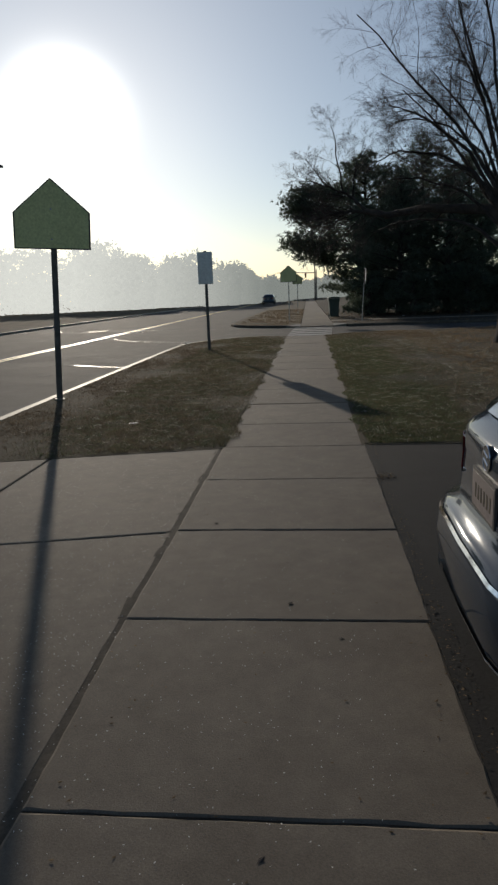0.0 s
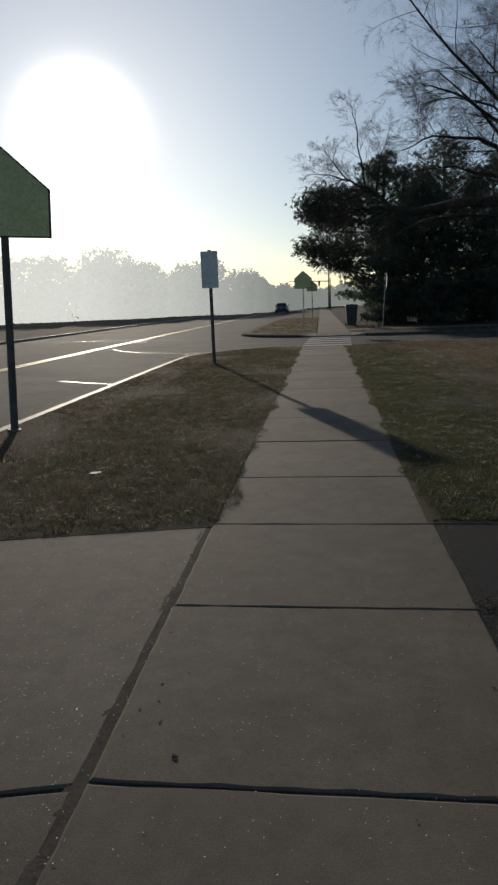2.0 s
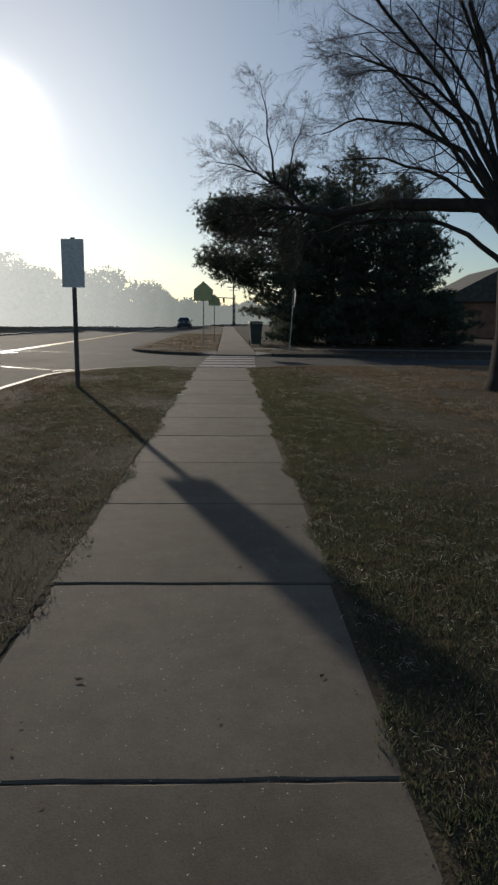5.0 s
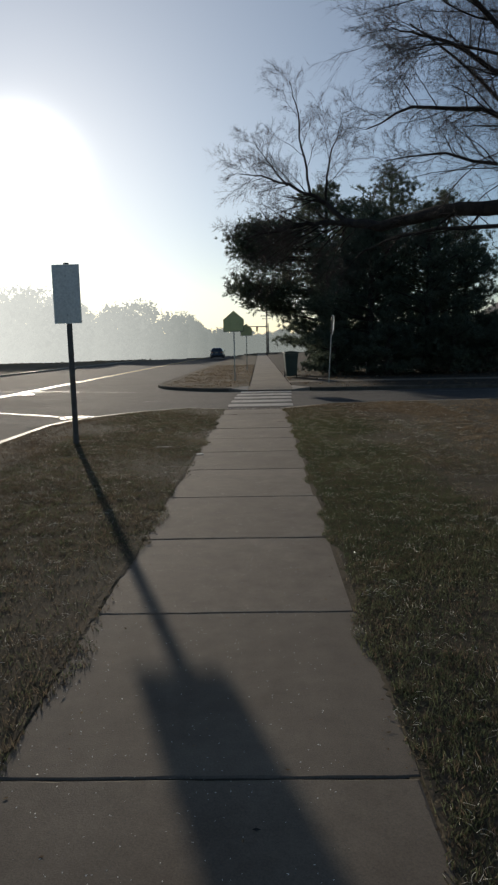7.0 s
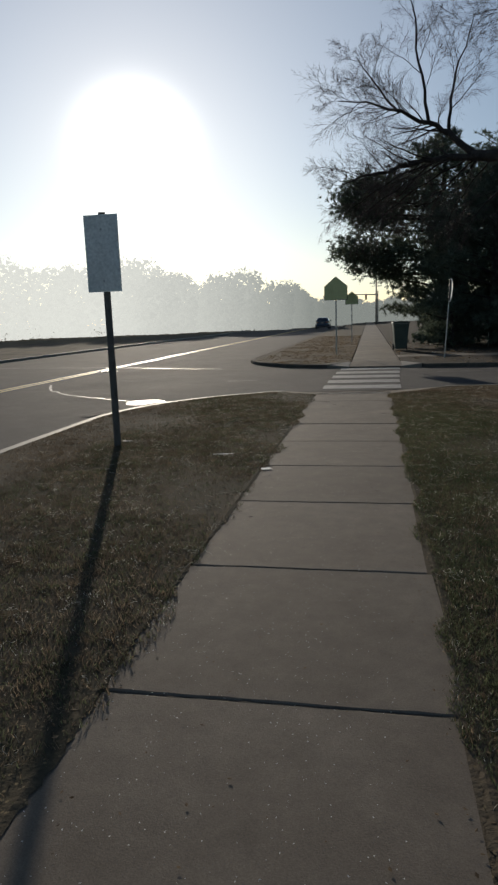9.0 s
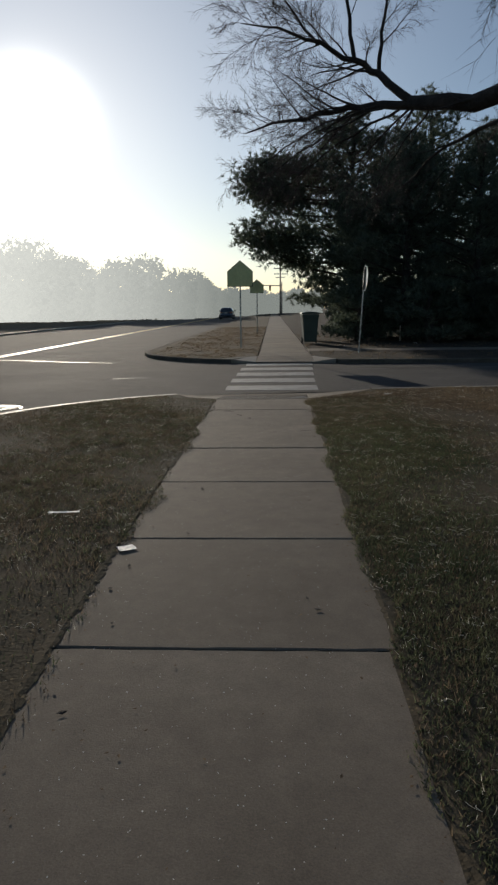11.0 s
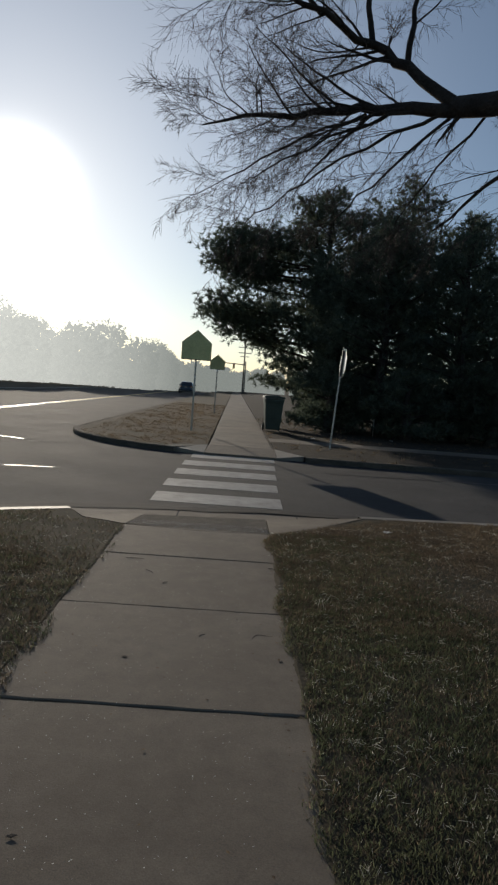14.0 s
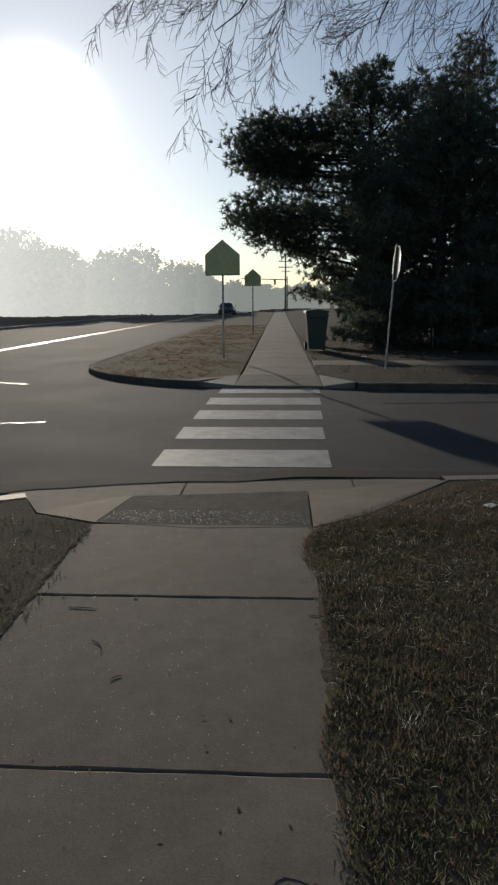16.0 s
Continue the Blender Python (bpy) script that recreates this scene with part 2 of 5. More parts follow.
def prism(outline, axis, a, b, bevel=0.0):
    """A flat outline of (u, v) drawn out along an axis from a to b: x -> (y, z), y -> (x, z), z -> (x, y)."""
    bm = bmesh.new()
    def put(u, v, w):
        return {"x": (w, u, v), "y": (u, w, v), "z": (u, v, w)}[axis]
    lo = [bm.verts.new(put(u, v, a)) for u, v in outline]
    hi = [bm.verts.new(put(u, v, b)) for u, v in outline]
    bm.faces.new(lo)
    bm.faces.new(hi)
    n = len(lo)
    for i in range(n):
        bm.faces.new((lo[i], lo[(i + 1) % n], hi[(i + 1) % n], hi[i]))
    bmesh.ops.recalc_face_normals(bm, faces=bm.faces[:])
    if bevel:
        bmesh.ops.bevel(bm, geom=bm.edges[:], offset=bevel, segments=2, affect="EDGES")
    return bm


def arc(cx, cy, r, a0, a1, n=10):
    return [(cx + r * math.cos(radians(a0 + (a1 - a0) * i / n)), cy + r * math.sin(radians(a0 + (a1 - a0) * i / n))) for i in range(n + 1)]


# ---- ground, roads, lawns ----
ROAD_Z = -0.12
SLANT = 0.1            # the side street meets the main road at a slight angle
KERB_X = -4.33         # back of the main road's kerb
NEAR_Y, FAR_Y = 23.3, 30.5


def near_edge(x):
    return NEAR_Y + SLANT * x


def far_edge(x):
    return FAR_Y - 0.04 * x


# the ground: one sheet to the horizon
bm = bmesh.new()
bmesh.ops.create_grid(bm, x_segments=24, y_segments=24, size=1500, matrix=Matrix.Translation((0, 0, ROAD_Z - 0.03)))
ground = tagged(part("ground", bm, LAWN), "flat brown winter grassland reaching the horizon", "ground", kind="structure")

main_road = tagged(part("road", box(-17.2, KERB_X - 0.0, -60, 420, ROAD_Z - 0.2, ROAD_Z - 0.005), ASPHALT), "worn grey asphalt main road with sealed cracks", "road", kind="structure")
street = tagged(part("road", prism([(KERB_X - 0.2, near_edge(KERB_X) - 4.2), (-0.9, near_edge(-0.9)), (60, near_edge(60)), (60, far_edge(60)), (-0.9, far_edge(-0.9)), (KERB_X - 0.2, far_edge(KERB_X) + 4)], "z", ROAD_Z - 0.2, ROAD_Z), ASPHALT), "worn grey asphalt side street between concrete kerbs", "road", kind="structure")


def lawn(name, outline, label, mat=LAWN):
    bm = prism(outline, "z", -0.3, -0.002)
    return tagged(part(name, bm, mat), label, "lawn", kind="structure")


CORNER = arc(KERB_X + 4.4, near_edge(-1.0) - 4.4, 4.4, 180, 96, 10)
lawn("ground", [(-0.93, 4.13), (-0.95, 22.27), (-1.42, 22.47)] + CORNER[::-1][2:] + [(KERB_X, 7.0), (KERB_X, 3.46)], "thin brown winter grass verge between kerb and sidewalk")
lawn("ground", [(0.52, 4.2), (60, 4.2), (60, near_edge(60)), (1.75, near_edge(1.75)), (0.95, 22.5), (0.52, 22.2)], "patchy brown and green winter lawn beside the sidewalk")
lawn("ground", [(-0.93, -60), (-0.93, -4.2), (KERB_X, -4.88), (KERB_X, -60)], "brown winter grass verge")
lawn("ground", [(0.52, -60), (60, -60), (60, -5.4), (0.52, -5.4)], "brown winter lawn")
lawn("ground", [(-60, -60), (-17.2, -60), (-17.2, 300), (-60, 300)], "winter lawn across the main road")
FARCORNER = arc(KERB_X + 4.4, far_edge(-1.0) + 4.4, 4.4, 264, 180, 8)
lawn("ground", FARCORNER[1:] + [(KERB_X, 300), (-1.58, 300), (-0.52, 31.75)], "brown grass verge past the side street")
lawn("ground", [(1.75, far_edge(1.75)), (60, far_edge(60)), (60, 300), (0.06, 300), (1.16, 31.75)], "dark brown ground under the pines", DARK_GROUND)


def kerb(points, width=0.16, label="weathered concrete kerb", mat=CONCRETE_KERB):
    """A kerb along a line of points, its face to the left of the way."""
    outer, inner = [], []
    n = len(points)
    for i, p in enumerate(points):
        a, b = Vector(points[max(i - 1, 0)]), Vector(points[min(i + 1, n - 1)])
        d = (b - a).normalized()
        off = Vector((-d.y, d.x)) * width
        inner.append(tuple(p))
        outer.append((p[0] + off.x, p[1] + off.y))
    bm = bmesh.new()
    rows = [[bm.verts.new((*p, -0.3)) for p in inner], [bm.verts.new((*p, 0.004)) for p in inner]]
    rows.append([bm.verts.new((o[0] * 0.85 + i[0] * 0.15, o[1] * 0.85 + i[1] * 0.15, 0.002)) for i, o in zip(inner, outer)])
    rows.append([bm.verts.new((*o, -0.02)) for o in outer])
    rows.append([bm.verts.new((o[0] * 1.1 - i[0] * 0.1, o[1] * 1.1 - i[1] * 0.1, -0.3)) for i, o in zip(inner, outer)])
    for r, q in zip(rows, rows[1:]):
        for k in range(n - 1):
            bm.faces.new((r[k], r[k + 1], q[k + 1], q[k]))
    bmesh.ops.recalc_face_normals(bm, faces=bm.faces[:])
    return tagged(part("kerb", bm, mat), label, "kerb", kind="structure")


kerb([(KERB_X, 3.45 + 0.8 * i) for i in range(18)] + CORNER[1:-2], label="weathered concrete kerb curving round the street corner")
kerb([(1.75, near_edge(1.75))] + [(2.5 + 2 * i, near_edge(2.5 + 2 * i)) for i in range(26)], label="concrete kerb along the side street lawn")
kerb([(55 - 2 * i, far_edge(55 - 2 * i)) for i in range(27)] + [(1.78, far_edge(1.78))], label="dark concrete kerb along the far side of the street", mat=CONCRETE_RAMP)
kerb(FARCORNER[1:] + [(KERB_X, 38 + 6 * i) for i in range(30)], label="dark concrete kerb past the side street", mat=CONCRETE_RAMP)
kerb([(KERB_X, -60 + 6 * i) for i in range(10)], label="concrete kerb behind the driveway")
kerb([(-17.2, 300 - 20 * i) for i in range(19)], label="concrete kerb across the main road")

# ramp down to the crossing, with sloped wings
def sloped(name, pts, mat, parent, label="", depth=0.12):
    n = len(pts)
    v = [tuple(p) for p in pts] + [(p[0], p[1], p[2] - depth) for p in pts]
    f = [tuple(range(n)), tuple(range(2 * n - 1, n - 1, -1))] + [(i, n + i, n + (i + 1) % n, (i + 1) % n) for i in range(n)]
    return raw(name, v, f, mat, parent, label)


LOW = ROAD_Z + 0.05
kerb_ramp = tagged(holder("kerb_ramp"), "pebbled concrete kerb ramp with plain sloped wings at the crossing", "kerb ramp", kind="structure")
sloped("ramp_slab", [(-0.93, 22.3, 0.0), (-0.2, 22.2, 0.0), (0.56, 22.25, 0.0), (0.57, near_edge(0.57), LOW), (-0.2, near_edge(-0.2) - 0.03, LOW), (-0.86, near_edge(-0.86) - 0.05, LOW)], CONCRETE_RAMP, kerb_ramp, "dark pebbled ramp")
sloped("wing", [(-0.937, 22.3, 0.0), (-0.867, near_edge(-0.867) - 0.05, LOW), (CORNER[-2][0], CORNER[-2][1], -0.06), (CORNER[-3][0], CORNER[-3][1], 0.004), (-1.42, 22.5, 0.0)], CONCRETE, kerb_ramp)
sloped("wing", [(0.572, 22.25, 0.0), (0.98, 22.55, 0.0), (1.78, near_edge(1.78), 0.004), (0.582, near_edge(0.582), LOW)], CONCRETE, kerb_ramp)
for k in range(16):
    x0 = -5.0 + 1.5 * k if k > 1 else None
    if x0 is not None:
        sloped("gutter_pan", [(x0 + 0.01, near_edge(x0) + 0.02, ROAD_Z + 0.008), (x0 + 1.49, near_edge(x0 + 1.5) + 0.02, ROAD_Z + 0.008), (x0 + 1.49, near_edge(x0 + 1.5) + 0.5, ROAD_Z + 0.004), (x0 + 0.01, near_edge(x0) + 0.5, ROAD_Z + 0.004)], CONCRETE, kerb_ramp)

# dark dirt lying along the edge of the asphalt, following the corner
rng = random.Random(17)
line = [(-0.05 + 4.98 * math.cos(radians(a)), 18.8 + 4.98 * math.sin(radians(a))) for a in range(165, 88, -3)]
line += [(0.5, 23.98), (1.0, 23.98), (1.6, 23.96), (2.3, 23.95)] + [(3.0 + 0.8 * i, 24.03 + 0.08 * i) for i in range(40)]
v, f = [], []
for i, (x, y) in enumerate(line):
    a, b = Vector(line[max(i - 1, 0)]), Vector(line[min(i + 1, len(line) - 1)])
    d = (b - a).normalized()
    w0, w1 = rng.uniform(-0.03, 0.02), rng.uniform(0.2, 0.3)
    v += [(x - d.y * w0, y + d.x * w0, ROAD_Z + 0.011), (x - d.y * w1, y + d.x * w1, ROAD_Z + 0.006)]
    if i:
        f.append((2 * i - 2, 2 * i, 2 * i + 1, 2 * i - 1))
tagged(raw("road", v, f, ASPHALT_DARK), "dark dirt packed along the gutter at the edge of the asphalt", "gutter dirt", kind="structure")

# driveway crossing the sidewalk: bed, apron slabs
drive_bed = tagged(part("pavement", prism([(KERB_X - 0.05, -4.9), (-0.98, -4.25), (-0.98, 4.13), (KERB_X - 0.05, 3.47)], "z", -0.3, -0.016), SOIL), "concrete driveway apron between road and sidewalk", "driveway", kind="structure")
yard_bed = tagged(part("pavement", prism([(0.5, -5.4), (9, -5.4), (9, 4.2), (0.5, 4.2)], "z", -0.3, -0.006), ASPHALT_DARK), "dark asphalt driveway beside the sidewalk where a car is parked", "driveway", kind="structure")
walk_bed = tagged(part("pavement", box(-0.96, 0.55, -30, 22.3, -0.3, -0.02), SOIL), "concrete sidewalk of square slabs with open joints", "sidewalk", kind="structure")
far_bed = tagged(part("pavement", prism([(-0.5, 31.72), (1.14, 31.72), (0.07, 300), (-1.57, 300)], "z", -0.3, -0.03), CONCRETE), "concrete sidewalk running on past the side street", "sidewalk", kind="structure")


EDGE = random.Random(21)


def slab_mesh(corners, top, thick=0.1, bevel=0.009, cuts=14):
    """A concrete slab with worn, slightly uneven upper edges; corners run anticlockwise."""
    c = [Vector(p) for p in corners]
    n = len(c)
    low, high = [], []
    for i in range(n):
        a, b, prev = c[i], c[(i + 1) % n], c[i - 1]
        d = (b - a).normalized()
        e = (a - prev).normalized()
        inward, before = Vector((-d.y, d.x)), Vector((-e.y, e.x))
        for k in range(cuts):
            p = a.lerp(b, k / cuts)
            if k:
                p = p + inward * EDGE.uniform(-0.0025, 0.003)
                q = p + inward * bevel * EDGE.uniform(0.6, 1.5)
            else:
                q = p + (inward + before) * bevel * 1.3
            low.append(p)
            high.append(q)
    m = len(low)
    verts = [(p.x, p.y, top - thick) for p in low] + [(p.x, p.y, top - bevel * 0.6) for p in low] + [(p.x, p.y, top) for p in high]
    faces = [tuple(range(2 * m, 3 * m))]
    for i in range(m):
        j = (i + 1) % m
        faces += [(i, j, m + j, m + i), (m + i, m + j, 2 * m + j, 2 * m + i)]
    return verts, faces


def slab(corners, parent, top=0.0, mat=CONCRETE):
    v, f = slab_mesh(corners, top)
    return raw("slab", v, f, mat, parent)


# ---- parked car ----
def superloop(x0, x1, hw, z, n=44, power=5.0, sharp=1.0):
    cx, hl = (x0 + x1) / 2, (x1 - x0) / 2
    out = []
    for i in range(n):
        a = 2 * math.pi * i / n
        c, s = math.cos(a), math.sin(a)
        out.append((cx - hl * math.copysign(abs(c) ** (2 / power), c), hw * math.copysign(abs(s) ** (2 / power), s), z))
    return out


def loft(rows, cap_lo=True, cap_hi=True):
    n = len(rows[0])
    verts = [p for r in rows for p in r]
    faces = []
    for k in range(len(rows) - 1):
        for i in range(n):
            j = (i + 1) % n
            faces.append((k * n + i, k * n + j, (k + 1) * n + j, (k + 1) * n + i))
    if cap_lo:
        faces.append(tuple(range(n))[::-1])
    if cap_hi:
        faces.append(tuple((len(rows) - 1) * n + i for i in range(n)))
    return verts, faces


def car(x, y, rz, label, paint):
    """A hatchback; its tail stands at the origin and it points along its own x."""
    c = holder("car", x, y, -0.0, rz)
    tagged(c, label, "car")
    prof = [(0.2, 0.12, 4.12, 0.8), (0.27, 0.04, 4.22, 0.87), (0.36, 0.0, 4.28, 0.895), (0.5, -0.015, 4.3, 0.905), (0.58, -0.005, 4.3, 0.905), (0.635, 0.03, 4.28, 0.9), (0.65, 0.085, 4.26, 0.893),
            (0.78, 0.095, 4.2, 0.9), (0.88, 0.1, 4.08, 0.9), (0.95, 0.1, 3.8, 0.885), (0.99, 0.12, 3.4, 0.87), (1.03, 0.19, 3.1, 0.85), (1.2, 0.38, 2.7, 0.77), (1.36, 0.58, 2.3, 0.67), (1.43, 0.75, 2.1, 0.58), (1.46, 1.0, 1.85, 0.4)]
    v, f = loft([superloop(a, b, w, z) for z, a, b, w in prof])
    body = raw("body", v, f, paint, c, smooth=True)

    def at(z):
        for (za, a, b, w), (zb, a2, b2, w2) in zip(prof, prof[1:]):
            if za <= z <= zb:
                k = (z - za) / (zb - za)
                return a + (a2 - a) * k, b + (b2 - b) * k, w + (w2 - w) * k

    def shell(name, s, y0, y1, z0, z1, mat, lab):
        """A thin skin laid over the tail between two heights."""
        vs, fs, n = [], [], 12
        for out in (0.006, -0.01):
            for k in range(4):
                z = z0 + (z1 - z0) * k / 3
                a, b, w = at(z)
                for i in range(n):
                    u = min(y0 + (y1 - y0) * i / (n - 1), w * 0.999)
                    x = (a + b) / 2 - (b - a) / 2 * (1 - (u / w) ** 5) ** 0.2
                    vs.append((x - out, s * u + s * out * (u / w) ** 6, z))
        for L in (0, 4 * n):
            for k in range(3):
                for i in range(n - 1):
                    q = L + k * n + i
                    fs.append((q, q + 1, q + n + 1, q + n))
        edge = [i for i in range(n)] + [k * n + n - 1 for k in range(1, 4)] + [3 * n + i for i in range(n - 2, -1, -1)] + [k * n for k in (2, 1)]
        for i, j in zip(edge, edge[1:] + edge[:1]):
            fs.append((i, j, 4 * n + j, 4 * n + i))
        return raw(name, vs, fs, mat, c, lab, smooth=False)

    glass = [(1.05, 0.2, 3.06, 0.848), (1.2, 0.36, 2.72, 0.782), (1.34, 0.53, 2.36, 0.695)]
    v, f = loft([superloop(a - 0.006, b + 0.006, w + 0.006, z) for z, a, b, w in glass], False, False)
    raw("window_band", v, f, CAR_GLASS, c, "dark tinted glass", smooth=True)
    for s in (-1, 1):
        for wx in (0.78, 3.4):
            w = part("wheel", rod((wx, s * 0.7, 0.31), (wx, s * 0.92, 0.31), 0.31, sides=28), RUBBER, c)
            part("rim", rod((wx, s * 0.905, 0.31), (wx, s * 0.93, 0.31), 0.2, sides=20), STEEL, w)
        shell("tail_lamp", s, 0.44, 0.9, 0.79, 0.93, TAIL_RED, "dark red tail lamp")
        shell("lamp_trim", s, 0.42, 0.9, 0.775, 0.787, CHROME, "thin bright trim")
        part("door_mirror", box(2.62, 2.76, s * 0.98 - 0.09, s * 0.98 + 0.09, 0.98, 1.12, 0.03), paint, c)
        part("door_handle", box(1.75, 1.93, s * 0.905 - 0.02, s * 0.905 + 0.02, 0.86, 0.885, 0.008), CHROME, c)
    plate = part("number_plate", box(0.0855, 0.1, -0.16, 0.16, 0.715, 0.86, 0.002), PLATE, c, "pale number plate")
    part("plate_frame", prism([(-0.17, 0.704), (0.17, 0.704), (0.17, 0.871), (-0.17, 0.871)], "x", 0.087, 0.105, 0.001), DARK_STEEL, c)
    for k in range(6):
        part("plate_mark", box(0.0845, 0.088, -0.125 + 0.043 * k, -0.104 + 0.043 * k, 0.755, 0.815), FILL, plate)
    badge = part("badge", rod((0.0945, 0, 0.94), (0.13, 0, 0.94), 0.048, sides=28), BLACK_TRIM, c, "round dark badge with chrome rim")
    bm = bmesh.new()
    for k in range(28):
        a0, a1 = 2 * math.pi * k / 28, 2 * math.pi * (k + 1) / 28
        rod((0.096, 0.05 * math.cos(a0), 0.94 + 0.05 * math.sin(a0)), (0.096, 0.05 * math.cos(a1), 0.94 + 0.05 * math.sin(a1)), 0.004, sides=6, bm=bm)
    part("badge_ring", bm, CHROME, badge)
    for z in (0.925, 0.955):
        part("badge_bar", rod((0.0935, -0.03, z - 0.008), (0.0935, 0.03, z + 0.008), 0.0045, sides=6), CHROME, badge)
    for name, z0, z1, dx, mat in (("bumper_trim", 0.318, 0.338, 0.014, TRIM), ("lower_bumper", 0.2, 0.3, 0.01, BLACK_TRIM), ("bumper_edge", 0.598, 0.612, 0.012, CHROME)):
        rows = []
        for z in (z0, (z0 + z1) / 2, z1):
            a, b, w = at(z)
            rows.append(superloop(a - dx, b + dx, w + dx, z))
        v, f = loft(rows, False, False)
        raw(name, v, f, mat, c, smooth=True)
    part("wiper", rod((0.25, -0.02, 1.09), (0.28, 0.32, 1.12), 0.011, sides=8), BLACK_TRIM, c)
    part("exhaust", rod((0.06, -0.5, 0.235), (0.3, -0.5, 0.24), 0.035, sides=14), CHROME, c)
    return c


car(0.58, -0.11, 0, "dark blue-grey hatchback parked on the driveway, tail to the sidewalk", CAR_PAINT)


# ---- posts and signs ----
def post_part(parent, x, y, h, r, mat=DARK_STEEL):
    return part("post", rod((x, y, -0.05), (x, y, h), r, r * 0.92, 14), mat, parent)


def school_sign(x, y, lean):
    """A large five-sided sign, point up, on a stout post that leans a little."""
    p = tagged(holder("school_sign", x, y), "large yellow-green five-sided school sign on a leaning dark post", "road sign")
    post_part(p, 0, 0, 3.3, 0.05)
    part("footing", rod((0, 0, -0.06), (0, 0, 0.02), 0.1, 0.085, 14), CONCRETE_KERB, p)
    out = [(-0.62, 2.4), (0.62, 2.4), (0.62, 2.95), (0.0, 3.46), (-0.62, 2.95)]
    pl = part("sign_plate", prism(out, "y", -0.06, -0.055), SIGN_BLACK, p)
    part("sign_face", prism([(u * 0.96, 2.9 + (v - 2.9) * 0.96) for u, v in out], "y", -0.064, -0.0605), SIGN_LIME, pl)
    for z in (2.55, 3.0):
        part("bolt", rod((0, -0.074, z), (0, -0.05, z), 0.014, sides=8), STEEL, pl)
    p.matrix_world = pose(x, y, 0, 0, lean, 0)
    return p


school_sign(-4.17, 7.85, 3.6)


def plate_sign(x, y):
    p = tagged(holder("road_sign", x, y), "tall white rectangular road sign on a dark post in the verge", "road sign")
    post_part(p, 0, 0.03, 2.85, 0.045)
    pl = part("sign_plate", prism([(-0.215, 1.92), (0.215, 1.92), (0.215, 2.82), (-0.215, 2.82)], "y", -0.025, -0.019), ALU, p)
    part("sign_face", prism([(-0.205, 1.93), (0.205, 1.93), (0.205, 2.81), (-0.205, 2.81)], "y", -0.029, -0.0255), SIGN_WHITE, pl)
    for z in (2.05, 2.65):
        part("bolt", rod((0, -0.036, z), (0, -0.02, z), 0.012, sides=8), STEEL, pl)
    return p


plate_sign(-3.0, 16.75)


def stop_sign(x, y):
    p = tagged(holder("stop_sign", x, y, 0, 3), "octagonal stop sign seen edge-on, on a thin steel post", "road sign")
    post_part(p, -0.03, 0, 2.7, 0.022, STEEL)
    R = 0.375 / math.cos(math.pi / 8)
    oct_ = [(R * math.cos(math.pi / 8 + k * math.pi / 4), 2.29 + R * math.sin(math.pi / 8 + k * math.pi / 4)) for k in range(8)]
    pl = part("sign_plate", prism(oct_, "x", 0.0, 0.004), ALU, p, "bare aluminium back")
    inner = [(u * 0.93, 2.29 + (v - 2.29) * 0.93) for u, v in oct_]
    part("white_border", prism([(u * 0.995, 2.29 + (v - 2.29) * 0.995) for u, v in oct_], "x", 0.0042, 0.006), SIGN_WHITE, pl)
    part("sign_face", prism(inner, "x", 0.0062, 0.008), SIGN_RED, pl)
    part("back_channel", box(-0.055, -0.001, -0.035, 0.035, 1.94, 2.64, 0.006), DARK_STEEL, p, "dark channel behind the plate")
    return p


stop_sign(2.71, 32.95).matrix_world = pose(2.71, 32.95, 0, 0, 3.2, 3)


def crossing_sign(x, y, z0, w, two_posts, label):
    """A five-sided crossing sign, point up."""
    p = tagged(holder("crossing_sign", x, y), label, "road sign")
    h = w / 2
    out = [(-h, z0), (h, z0), (h, z0 + w * 0.58), (0, z0 + w), (-h, z0 + w * 0.58)]
    post_part(p, 0, 0.03, z0 + w * 0.8, 0.03, STEEL)
    if two_posts:
        post_part(p, 0.28, 0.03, z0 + 0.1, 0.025, STEEL)
    pl = part("sign_plate", prism(out, "y", -0.004, 0.0), SIGN_BLACK, p)
    mid = z0 + w * 0.5
    part("sign_face", prism([(u * 0.95, mid + (v - mid) * 0.95) for u, v in out], "y", -0.008, -0.0045), SIGN_LIME, pl)
    return p


crossing_sign(-1.23, 36.0, 2.18, 0.92, False, "yellow-green five-sided school crossing sign on a steel post")
crossing_sign(-0.97, 48.5, 2.2, 0.74, False, "second five-sided crossing sign farther down the verge")


